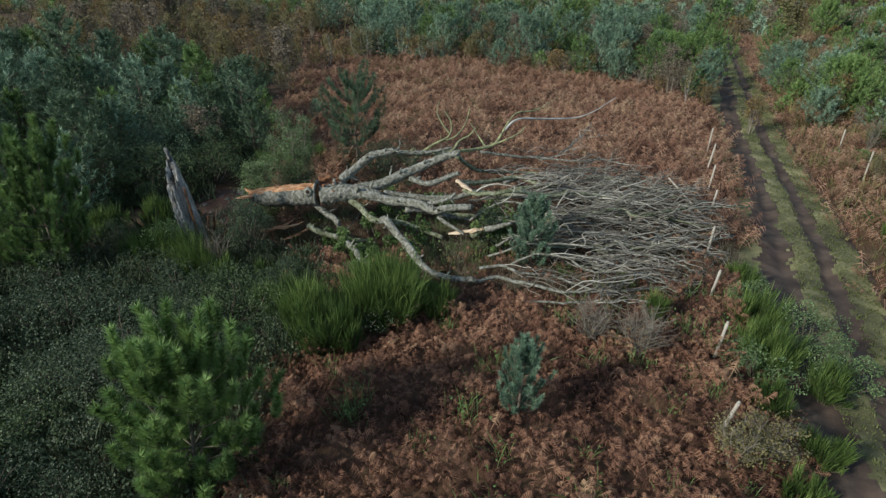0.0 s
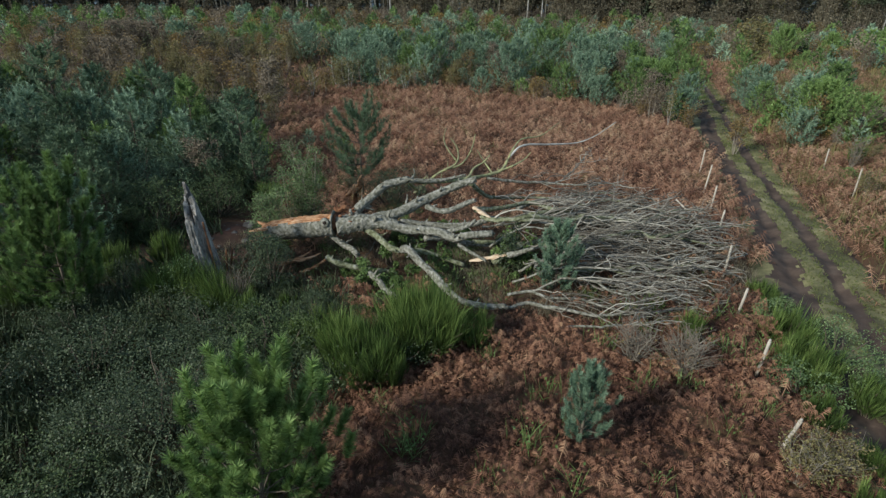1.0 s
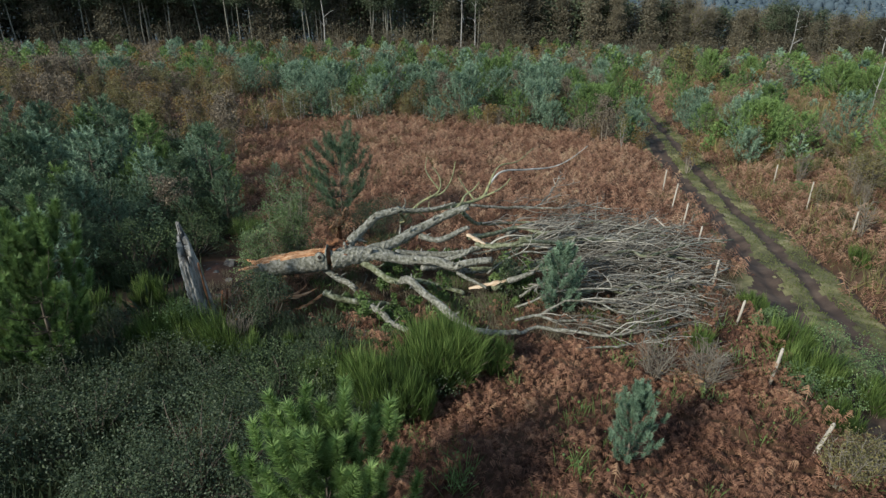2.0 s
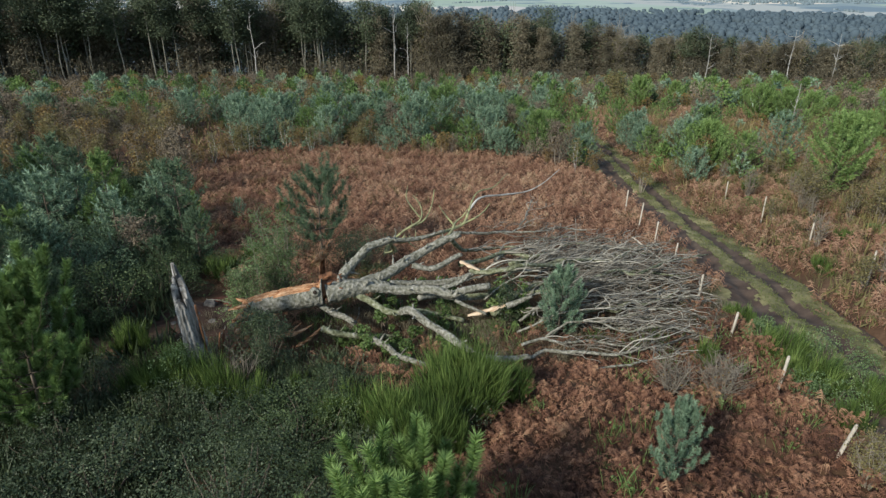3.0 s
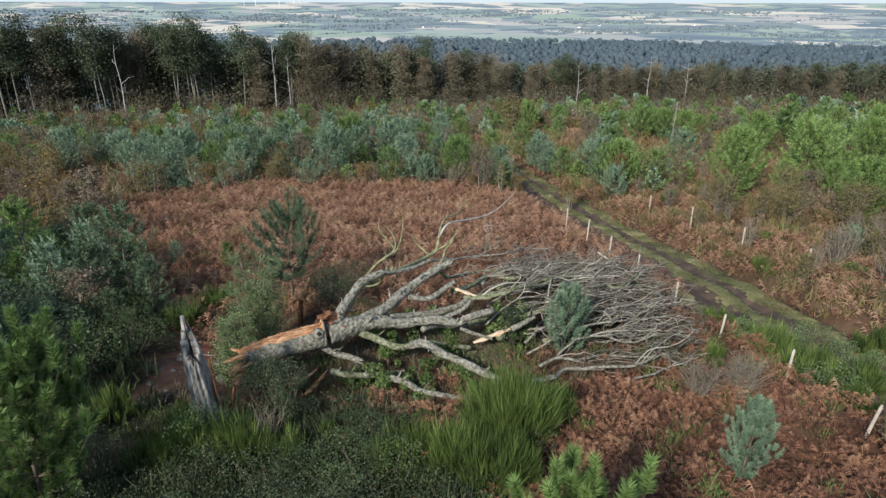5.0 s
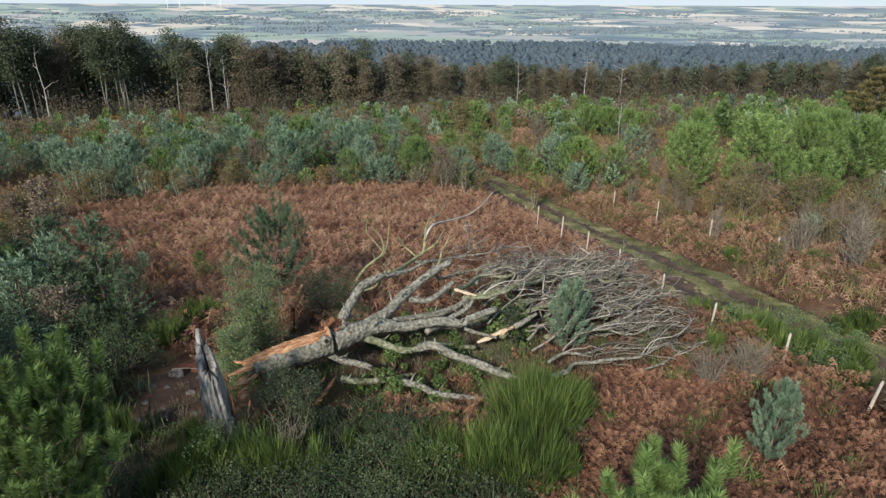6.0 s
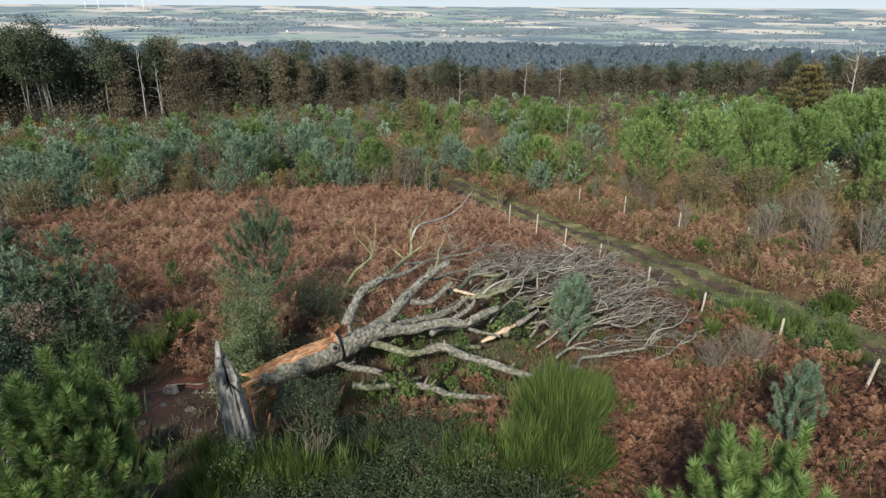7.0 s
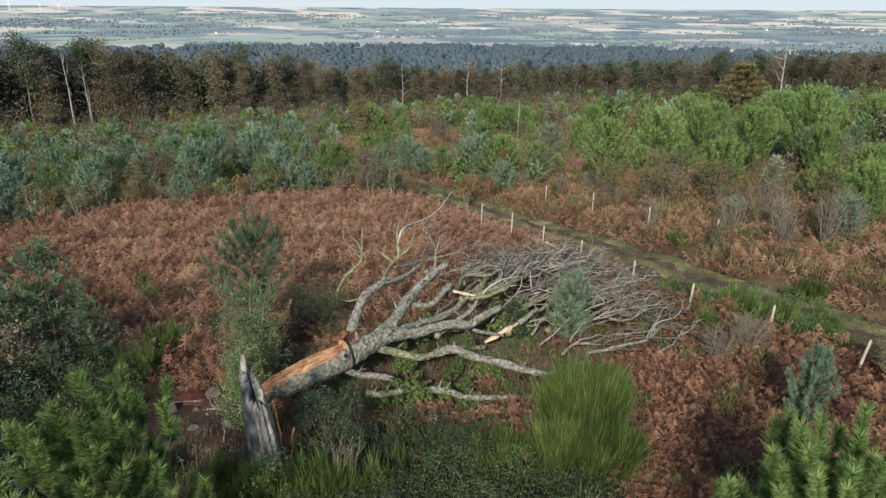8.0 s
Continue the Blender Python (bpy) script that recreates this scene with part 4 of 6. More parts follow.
def broom(height, spread_, count, label, group="broom bushes"):
    """A broom bush: sheaves of thin green upright shoots that fan outwards."""
    ob = thing("broom_bush", (0, 0, 0), label, "bush", group)
    g, wood = Geo(), Geo()
    tufts = max(8, count // 30)
    for k in range(tufts):
        a, rr = rand(0, 6.28), spread_ * math.sqrt(rand(0, 1)) * 0.75
        c = np.array([math.cos(a) * rr, math.sin(a) * rr, 0])
        h = height * rand(0.4, 1.0) * (1 - 0.35 * (rr / spread_) ** 2)
        lean = c * 0.3 / max(height, 0.1) + rng.normal(0, 0.14, 3) * [1, 1, 0]
        tube(wood, bend([c * 0.5, c * 0.8 + [0, 0, h * 0.3], c + lean * h * 0.5 + [0, 0, h * 0.55]], 5), 0.018, 0.006, 4, cap=False)
        m = 45
        u = rand(0.05, 0.6, m)
        b = c * (0.6 + 0.4 * u[:, None]) + lean * (u * h * 0.6)[:, None] + np.array([0, 0, 1.0]) * (u * h * 0.6)[:, None] + rng.normal(0, 0.05, (m, 3)) * spread_ * [1, 1, 0.2]
        w = rng.normal(0, 0.15, (m, 3)) + lean + [0, 0, 1.0]
        w /= np.linalg.norm(w, axis=1)[:, None]
        # tips yellow-green; low shoots painted darker for the shade inside the bush
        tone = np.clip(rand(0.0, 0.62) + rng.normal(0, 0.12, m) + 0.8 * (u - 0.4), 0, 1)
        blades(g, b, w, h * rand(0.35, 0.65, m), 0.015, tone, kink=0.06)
        # side shoots
        m2 = 60
        j = rng.integers(0, m, m2)
        w2 = w[j] + rng.normal(0, 0.17, (m2, 3))
        w2 /= np.linalg.norm(w2, axis=1)[:, None]
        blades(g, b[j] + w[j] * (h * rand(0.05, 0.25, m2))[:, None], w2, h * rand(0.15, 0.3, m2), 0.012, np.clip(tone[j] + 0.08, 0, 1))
    part("branchwork", wood, BARK_DARK, ob)
    part("foliage", g, BROOM, ob)
    return ob


def dome(height, spread_, count, size, label, leaf=HOLLY, category="bush", name="leafy_bush", group="", lumps=14, point=0.0):
    """A dense evergreen bush: leaves in uneven clumps over a tangle of stems."""
    ob = thing(name, (0, 0, 0), label, category, group)
    g, wood = Geo(), Geo()
    for k in range(lumps):
        a, rr = rand(0, 6.28), spread_ * math.sqrt(rand(0, 1)) * 0.85
        if point:
            rr *= math.sqrt(rand(0.05, 1))
        top = height * (1 - (rr / spread_) ** 2 * (0.5 + 0.5 * point)) * rand(0.65, 1.0)
        if point:
            top = height * max(0.1, 1 - rr / spread_) ** 0.8 * rand(0.75, 1.05)
        c = np.array([math.cos(a) * rr, math.sin(a) * rr, top * (0.84 if k % 3 else rand(0.2, 0.55))])
        tube(wood, wander((c[0] * 0.2, c[1] * 0.2, 0), c, 6, 0.05), 0.02 + 0.008 * height, 0.008, 4, cap=False)
        m = count // lumps
        p = rng.normal(0, 1, (m, 3))
        p *= (rand(0.5, 1.0, m) ** 0.5 / np.linalg.norm(p, axis=1))[:, None]
        lump = np.array([0.36 * spread_, 0.36 * spread_, max(0.3 * top, 0.2)]) * rand(0.5, 1.1)
        p = c + p * lump
        p[:, 2] = np.maximum(p[:, 2], 0.03)
        leaves(g, p, size * rand(0.7, 1.3, m), np.clip(rng.normal(rand(0.2, 0.75), 0.18, m), 0, 1), 0.8)
    part("branchwork", wood, BARK_DARK, ob)
    part("foliage", g, leaf, ob)
    return ob


def plant(ob, x, y, size=1.0, turn=None, sink=0.03):
    """Set a made plant on the ground."""
    ob.matrix_basis = pose(x, y, float(gz(x, y)) - sink, 0, 0, rand(0, 360) if turn is None else turn) @ Matrix.Scale(size, 4)
    return ob


def sow(makers, places, sink=0.03):
    """Plants at many places (x, y, size): each maker builds one, the rest are copies."""
    made = []
    for k, (x, y, size) in enumerate(places):
        m = pose(x, y, float(gz(x, y)) - sink, 0, 0, rand(0, 360)) @ Matrix.Scale(size, 4)
        if k < len(makers):
            ob = makers[k]()
            made.append(ob)
            firsts.append((ob, m))
        else:
            copy_thing(made[int(rng.integers(0, len(made)))], m)


firsts = []

# plants close to the fallen tree, each at its own place
plant(pine(3.15, 1.6, "bushy young pine with bright green needles among bramble", NEEDLE_FRESH, 7, 8, 3, 300, 0.19, 0.02, steep=0.75, plume=0.48, fine=True, taper=0.5), -4.8, 8.6)
plant(pine(2.05, 0.66, "small blue-green pine standing in brown bracken", NEEDLE_BLUE, 7, 6, 3, 150, 0.09, 0.014, bare=0.15, steep=1.0, plume=0.3, fine=True, taper=0.9), 1.7, 10.4)
plant(pine(3.95, 1.7, "tall bushy green pine at the edge of the thicket", NEEDLE, 8, 8, 3, 300, 0.2, 0.021, steep=1.0, plume=0.5, fine=True, taper=0.5), -12.8, 17.7)
plant(pine(4.2, 1.8, "thin blue-green pine with a bare pale stem behind the trunk", NEEDLE_MID, 6, 7, 5, 100, 0.2, 0.014, bare=0.35, fine=True, taper=0.45, steep=0.7, plume=0.36), -4.2, 28.2)
plant(shrub(4.3, 2.0, "broad feathery green bush with pale stems behind the fallen trunk", BUSH_GREEN, 9, 420, 34, 0.06, bark=BARE, name="leafy_bush", category="bush", group="", bare=0.05, up=1.0), -6.3, 24.5)
plant(shrub(2.6, 1.5, "lower feathery green bush beside a taller one", BUSH_GREEN, 7, 240, 30, 0.06, bark=BARE, name="leafy_bush", category="bush", group="", bare=0.05, up=0.9), -7.6, 23.2)
plant(dome(2.6, 1.6, 7000, 0.06, "dark evergreen bush at the foot of a taller one", HOLLY, lumps=26), -2.7, 26.2)
plant(dome(2.7, 1.1, 8500, 0.055, "dark evergreen bush in front of the trunk", HOLLY, lumps=30), -6.8, 19.2)
plant(dome(2.1, 0.95, 3200, 0.055, "leafy green bush at the stump's foot", BUSH_GREEN, lumps=20), -9.35, 18.45)
plant(dome(1.9, 0.8, 2600, 0.055, "leafy green bush at the stump's foot", HOLLY, lumps=18), -8.3, 18.4)
plant(shrub(1.7, 1.1, "pale leafless brush of thin stems", AUTUMN, 30, 90, 3, 0.05, leafy=0.05, thick=1.3, up=2.0), -7.6, 18.0)
plant(pine(2.5, 0.85, "blue-green young pine growing up through the branches", NEEDLE_BLUE, 8, 6, 5, 90, 0.12, 0.016, steep=0.8, fine=True, plume=0.3), 3.0, 18.5)
plant(dome(2.3, 2.7, 19000, 0.052, "sprawling dark bramble bush with small glossy leaves", HOLLY, lumps=44), -7.8, 11.8)
plant(dome(1.8, 2.2, 11000, 0.052, "sprawling green bramble bush with small leaves", BRAMBLE, lumps=30), -6.2, 14.6)
sow([lambda: dome(1.9, 1.9, 5200, 0.065, "dark bramble thicket with small glossy leaves", HOLLY, lumps=26, group="bramble thicket"),
     lambda: dome(1.6, 1.8, 5600, 0.055, "dark green bramble and ivy thicket", BRAMBLE, lumps=24, group="bramble thicket")],
    [(-10.6, 14.2, 1.0), (-10.2, 9.4, 1.1), (-13.2, 12.6, 1.1), (-13.4, 9.2, 1.0), (-9.0, 8.0, 0.9), (-8.0, 15.9, 0.8), (-16.2, 14.6, 1.1), (-12.0, 16.2, 0.8), (-17.0, 18.4, 1.0),
     (-11.8, 19.6, 0.7), (-14.6, 22.2, 0.9), (-12.5, 24.4, 0.7), (-19.0, 22.0, 1.0), (-16.6, 25.5, 0.9), (-3.7, 16.9, 0.45), (-5.2, 17.4, 0.45), (-11.4, 29.0, 0.6),
     (-5.0, 30.2, 0.5), (-2.2, 25.4, 0.55), (-9.6, 17.2, 0.75), (-11.0, 30.0, 0.8), (-12.8, 32.6, 0.9), (-10.6, 27.2, 0.6), (-13.4, 28.6, 0.9), (-11.6, 36.0, 0.8), (-8.0, 18.6, 0.5), (-7.4, 16.0, 0.7), (-5.0, 16.6, 0.6), (-6.2, 18.0, 0.4), (-7.2, 8.0, 0.7), (-5.6, 5.6, 0.8), (-10.0, 5.6, 1.0)])
sow([lambda: dome(3.0, 1.9, 6500, 0.075, "dark evergreen bush at the clearing's edge", NEEDLE_MID, lumps=34, group="dark bushes"),
     lambda: dome(2.5, 2.0, 6000, 0.075, "dark green evergreen bush at the clearing's edge", BRAMBLE, lumps=32, group="dark bushes")],
    [(-12.6, 31.2, 1.0), (-11.2, 29.0, 0.95), (-14.2, 33.4, 1.1), (-13.4, 27.6, 0.9), (-10.2, 30.6, 0.7), (-12.2, 34.6, 0.8), (-15.8, 30.4, 1.2), (-15.0, 36.4, 1.0), (-13.0, 38.2, 0.6),
     (-10.6, 26.6, 0.8), (-12.6, 25.4, 1.0), (-15.6, 24.6, 1.1), (-17.4, 28.2, 1.2), (-8.6, 29.2, 0.5), (-16.8, 40.2, 1.0), (-18.4, 34.8, 1.3), (-14.0, 44.0, 0.7), (-17.2, 46.0, 0.9)])
# ivy and green sprays among the limbs
for x, y, z, h in [(-2.6, 20.9, 0.9, 1.0), (-2.2, 19.6, 0.4, 1.0), (-3.6, 19.8, 0.3, 0.8), (-1.8, 21.8, 1.2, 1.1), (1.6, 20.5, 0.5, 1.9), (2.4, 20.3, 0.5, 1.8), (1.9, 19.9, 0.4, 1.4), (0.2, 22.6, 0.8, 1.0),
                   (-3.3, 19.2, 0.3, 1.1), (-3.9, 20.4, 0.3, 1.0), (-2.7, 18.4, 0.2, 0.9), (-1.0, 20.2, 0.3, 1.3), (-2.2, 22.9, 0.5, 1.2), (1.8, 21.2, 0.6, 1.0), (-1.2, 18.8, 0.2, 0.8), (-0.8, 23.6, 0.4, 1.0)]:
    ob = dome(h + 0.7 * z, 0.6, 700, 0.105, "leafy green ivy spray growing round the fallen limbs", IVY, name="ivy_clump", category="ivy", group="ivy clumps", lumps=7)
    plant(ob, x, y)
plant(dome(2.1, 0.85, 2200, 0.08, "dark green ivy mass hanging over the fallen limbs", HOLLY, name="ivy_clump", category="ivy", group="ivy clumps", lumps=14), 1.7, 20.3)
plant(broom(2.7, 1.6, 7000, "large green broom bush beside the fallen limb"), -1.7, 14.9)
plant(broom(2.3, 1.4, 4200, "large green broom bush beside the fallen limb"), -3.2, 13.6)
plant(dome(1.3, 1.7, 5200, 0.05, "low dark bramble under the broom", HOLLY, lumps=26), -2.7, 13.9)
plant(dome(1.0, 1.2, 2600, 0.05, "low dark bramble under the broom", HOLLY, lumps=18), -4.3, 13.4)
plant(broom(2.3, 1.1, 2600, "green broom bush beside a larger one"), -3.7, 14.3)
plant(broom(1.7, 0.8, 1500, "bright green upright broom bush"), -0.2, 14.9)
plant(broom(1.8, 1.3, 2400, "green broom bush beside the fallen limb"), -4.6, 15.1)
plant(broom(1.9, 0.6, 1000, "bright green upright broom bush"), -2.5, 13.2)
for x, y, h, s, c in [(-10.2, 18.5, 2.6, 0.9, 1500), (-9.4, 18.4, 3.0, 0.8, 1500), (-8.6, 18.2, 2.8, 0.7, 1200), (-8.0, 17.8, 2.6, 0.8, 1300), (-7.2, 17.0, 1.9, 0.7, 900), (-12.6, 20.6, 2.0, 1.1, 1300), (-8.6, 28.6, 1.5, 1.2, 1300), (-7.0, 30.2, 1.5, 1.2, 1300), 
                      (8.7, 13.2, 1.9, 1.2, 1300), (9.3, 15.0, 1.8, 1.2, 1300), (9.9, 16.8, 1.3, 0.8, 700), (9.8, 12.0, 1.6, 0.9, 900), (13.6, 13.2, 1.3, 1.1, 1000), (7.9, 11.2, 1.4, 0.7, 900), (6.1, 14.8, 1.6, 0.45, 600), (8.3, 9.6, 1.3, 0.7, 900),
                      (10.2, 18.0, 1.1, 0.8, 800), (-14.6, 18.8, 2.1, 1.3, 1500), (24.5, 34.0, 2.2, 0.6, 800), (12.9, 13.6, 1.3, 0.9, 900), (7.4, 8.6, 1.2, 0.7, 800),
                      (-11.2, 22.0, 1.8, 0.9, 900), (-9.5, 20.6, 1.5, 0.6, 600), (-6.0, 17.6, 1.4, 0.4, 400)]:
    plant(broom(h, s, c, "green broom bush with thin upright shoots"), x, y)


for x, y, h in [(10.2, 14.0, 1.5), (9.6, 16.0, 1.2), (10.4, 12.6, 1.4), (8.0, 12.2, 1.2)]:
    plant(dome(h, 1.1, 2200, 0.055, "rounded green bush beside the track", BUSH_GREEN, lumps=16), x, y)


# the thicket and the heath: kinds of plant and where they grow
def scatter(n, inside, gap, lo, hi, keep=2.4):
    """Up to n places inside a region, at least gap apart."""
    box, rule = inside
    m = n * 40
    x, y = rng.uniform(box[0], box[1], m), rng.uniform(box[2], box[3], m)
    ok = np.array([bool(rule(a, b)) for a, b in zip(x, y)]) & (off_track(x, y) > keep)
    out = np.zeros((0, 3))
    for a, b in zip(x[ok], y[ok]):
        if len(out) >= n:
            break
        if not len(out) or np.min((out[:, 0] - a) ** 2 + (out[:, 1] - b) ** 2) > gap * gap:
            out = np.vstack([out, [a, b, rng.uniform(lo, hi)]])
    return [tuple(float(v) for v in p) for p in out]


# outline of the clearing's far side: bracken in front of it, young trees behind
def clearing_far(x):
    return 46.5 + 7.5 * math.exp(-((x + 6) / 6.5) ** 2) + 0.55 * min(max(x + 20, 0), 17) + 2.0 * math.sin(0.5 * x) + (2.0 if x > 5 else 0) - 1.9 * max(x - 11, 0)


west = ((-36, -8.5, 20, 47), lambda x, y: x < -9.0 - 0.16 * (y - 27) and not (x > -13.5 and y < 28.5) and not (x > -15 - 0.9 * (y - 40) and y > 40))
birch = ((-44, -11, 41, 86), lambda x, y: x < -11.6 - 0.12 * (y - 46) and x > -16 - 1.4 * (y - 40))
back = ((-36, 34, 38, 92), lambda x, y: y > clearing_far(x) and not (x < -8.5 and y < 84))
east = ((18, 105, 14, 120), lambda x, y: x > 21 + 0.42 * (y - 20) + 9 * math.exp(-((y - 38) / 14) ** 2) and y < 45 + 0.9 * x and math.hypot(x - 40, (y - 58) * 0.7) > 7)
deep = ((-110, 150, 88, 205), lambda x, y: math.hypot(x + 5, y) < 198)
deep_east = ((62, 205, 5, 150), lambda x, y: math.hypot(x + 5, y) < 198 and not (x < 110 and y > 100))

MID = dict(count=16, length=0.2, width=0.05, whorls=8, arms=6, shoots=4)
pines_blue = [lambda: pine(3.6, 1.4, "dark green young pine in a dense thicket", NEEDLE_SHADED, **MID), lambda: pine(3.7, 1.5, "blue-green young pine of a dense thicket", NEEDLE_BLUE, **MID), lambda: pine(4.2, 1.5, "green young pine in a dense thicket", NEEDLE_MID, **MID),
              lambda: pine(3.4, 1.5, "bushy dark green young pine in a thicket", NEEDLE_SHADED, **MID), lambda: pine(3.4, 1.3, "bushy green young pine in a thicket", NEEDLE, **MID)]
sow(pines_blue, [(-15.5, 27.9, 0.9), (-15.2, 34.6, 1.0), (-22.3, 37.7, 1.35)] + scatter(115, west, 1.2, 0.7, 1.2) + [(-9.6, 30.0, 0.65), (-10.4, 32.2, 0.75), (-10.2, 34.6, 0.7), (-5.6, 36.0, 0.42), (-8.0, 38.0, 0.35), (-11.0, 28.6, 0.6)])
sow([lambda: pine(3.1, 1.7, "green young pine on the open heath", NEEDLE, **MID), lambda: pine(3.2, 1.6, "blue-green young pine on the open heath", NEEDLE_BLUE, **MID),
     lambda: pine(2.4, 1.5, "small blue-green young pine on the heath", NEEDLE_BLUE, **MID)],
    [(11.9, 55.2, 1.0), (4.8, 56.7, 0.75), (27.9, 52.4, 0.9)] + scatter(115, back, 1.9, 0.8, 1.45))
sow([lambda: pine(6.2, 3.3, "broad bright green pine on the open heath", NEEDLE_FRESH, 10, 9, 8, 22, 0.28, 0.07, steep=0.7, plume=0.8),
     lambda: pine(3.9, 1.6, "small bright green pine beside the track", NEEDLE_FRESH, **MID),
     lambda: pine(4.8, 2.8, "broad green young pine on the heath", NEEDLE_FRESH, 9, 8, 7, 20, 0.26, 0.07, steep=0.7, plume=0.7),
     lambda: pine(3.6, 2.1, "blue-green young pine on the heath", NEEDLE_BLUE, **MID)],
    [(31.5, 34.0, 0.74), (28.5, 47.5, 0.8), (40.5, 34.0, 1.02), (34.5, 42.0, 1.1), (45.0, 27.5, 1.0), (50.0, 24.0, 1.0), (44.0, 44.0, 0.9), (26.4, 41.0, 0.6), (56.6, 69.0, 0.9), (21.0, 59.5, 0.5), (23.5, 62.0, 0.55), (22.0, 66.0, 0.55), (25.2, 67.5, 0.6)]
    + scatter(80, east, 3.0, 0.4, 0.8) + scatter(34, ((42, 84, 6, 44), lambda x, y: x > 40 + 0.3 * y), 3.2, 0.6, 1.0))
# scrub in autumn colour along the clearing's far edge, and on the verge beyond the track
rim = [(x, clearing_far(x) + rand(-1.0, 2.5), rand(0.6, 1.15)) for x in np.arange(-19.0, 20.5, 1.05)]
sow([lambda: shrub(2.8, 1.2, "orange-brown sapling in autumn leaf", AUTUMN, 4, 60, 14, 0.11), lambda: shrub(3.0, 1.2, "yellow-olive sapling with a pale stem", OLIVE, 3, 56, 14, 0.11, bark=PALE_BARK),
     lambda: shrub(2.2, 1.3, "brown leafless bush of thin twigs", AUTUMN, 9, 90, 9, 0.08, leafy=0.15, thick=1.5)], rim)
verge_scrub = ((12, 52, 14, 62), lambda x, y: 3.0 < float(off_track(x, y)[0]) < 15 and x > 5 + 0.42 * y)
sow([lambda: shrub(1.7, 1.1, "low olive-brown scrub bush on the verge", OLIVE, 8, 60, 14, 0.09), lambda: dome(1.2, 1.0, 900, 0.08, "low green bush on the verge", IVY, name="verge_bush", lumps=9),
     lambda: shrub(2.3, 1.2, "grey leafless bush of thin twigs", AUTUMN, 12, 100, 9, 0.08, leafy=0.1, thick=1.6),
     lambda: broom(1.6, 0.8, 500, "green broom bush on the far verge")], scatter(96, verge_scrub, 1.4, 0.5, 1.0))
sow([lambda: shrub(3.0, 1.3, "yellow-brown sapling in autumn leaf", AUTUMN, 4, 60, 12, 0.11), lambda: shrub(2.2, 1.4, "olive-brown scrub bush with fading leaves", OLIVE, 6, 60, 12, 0.11),
     lambda: shrub(2.6, 1.3, "dull olive sapling losing its leaves", OLIVE, 6, 90, 20, 0.09),
     lambda: shrub(3.2, 1.5, "purple-brown leafless birch sapling", BIRCH_SCRUB, 5, 110, 22, 0.1, leafy=1.0)],
    [(-13.2, 55.9, 1.1), (26.0, 27.5, 1.1), (30.0, 46.0, 1.0), (-13.6, 53.0, 1.0)] + scatter(12, west, 2.2, 0.7, 1.1) + scatter(120, birch, 1.4, 0.9, 1.7) + scatter(84, back, 1.8, 0.7, 1.3)
    + scatter(62, east, 2.4, 0.6, 1.2))


def far_growth(name, makers, places, label, category, mat):
    """Far young trees, too many to count, in one mesh."""
    tem = []
    for make in makers:
        g = make()
        tem.append(g)
    p = np.array(places)
    at = np.stack([p[:, 0], p[:, 1], gz(p[:, 0], p[:, 1])], 1)
    g = spread(tem, at, rng.uniform(0, 6.28, len(p)), p[:, 2], np.clip(rng.normal(0.5, 0.27, len(p)), 0.02, 0.98))
    tagged(part(name, g, mat), label, category, kind="stuff")


def far_pine(h, r):
    """A far young pine as upswept tufts round a stem."""
    g = Geo()
    tube(g, np.array([(0, 0, 0), (0, 0, h * 0.9)]), 0.06, 0.02, 3, cap=False, tone=0.1)
    n = 170
    s = rng.uniform(0.05, 1, n)
    a = rng.uniform(0, 6.28, n)
    rr = r * (1 - s) ** 0.7 * np.minimum(1, 0.6 + 2 * s) * rng.uniform(0.3, 1.0, n)
    pos = np.stack([rr * np.cos(a), rr * np.sin(a), h * (0.05 + 0.87 * s)], 1)
    way = np.stack([np.cos(a) * 0.6, np.sin(a) * 0.6, np.full(n, 0.6)], 1) + rng.normal(0, 0.4, (n, 3))
    way /= np.linalg.norm(way, axis=1)[:, None]
    blades(g, pos, way, rng.uniform(0.3, 0.7, n), 0.26, np.clip(rng.normal(0.5, 0.14, n) + 0.2 * (s - 0.5), 0, 1))
    return g


def far_bush(h, r, n=210):
    """A far bush or sapling as leaf clumps over a few stems."""
    g = Geo()
    for k in range(4):
        e = rng.normal(0, r * 0.3, 3) * [1, 1, 0] + [0, 0, h * 0.85]
        tube(g, np.array([(0, 0, 0), e]), 0.05, 0.015, 3, cap=False, tone=0.25)
    p = rng.normal(0, 1, (n, 3))
    p *= (rng.uniform(0.3, 1, n) ** 0.4 / np.linalg.norm(p, axis=1))[:, None]
    p = p * [r, r, h * 0.45] + [0, 0, h * 0.55]
    leaves(g, p, rng.uniform(0.18, 0.36, n), np.clip(rng.normal(0.5, 0.1, n), 0, 1))
    return g


reach_ = scatter(950, deep, 1.9, 0.7, 1.3) + scatter(420, deep_east, 2.2, 0.8, 1.5) + scatter(260, back, 1.5, 0.4, 0.8) + scatter(160, east, 2.0, 0.4, 0.9)
far_growth("young_pine_growth", [lambda: far_pine(3.5, 1.9), lambda: far_pine(2.8, 1.9)], reach_[0::4], "green young pines spread over the far heath", "young pines", NEEDLE)
far_growth("blue_pine_growth", [lambda: far_pine(3.2, 1.9), lambda: far_pine(2.5, 1.9)], reach_[1::4], "blue-green young pines spread over the far heath", "young pines", NEEDLE_BLUE)
far_growth("scrub_growth", [lambda: far_bush(3.0, 1.3), lambda: far_bush(2.2, 1.5)], reach_[2::4], "russet and yellow scrub over the far heath", "scrub", AUTUMN)
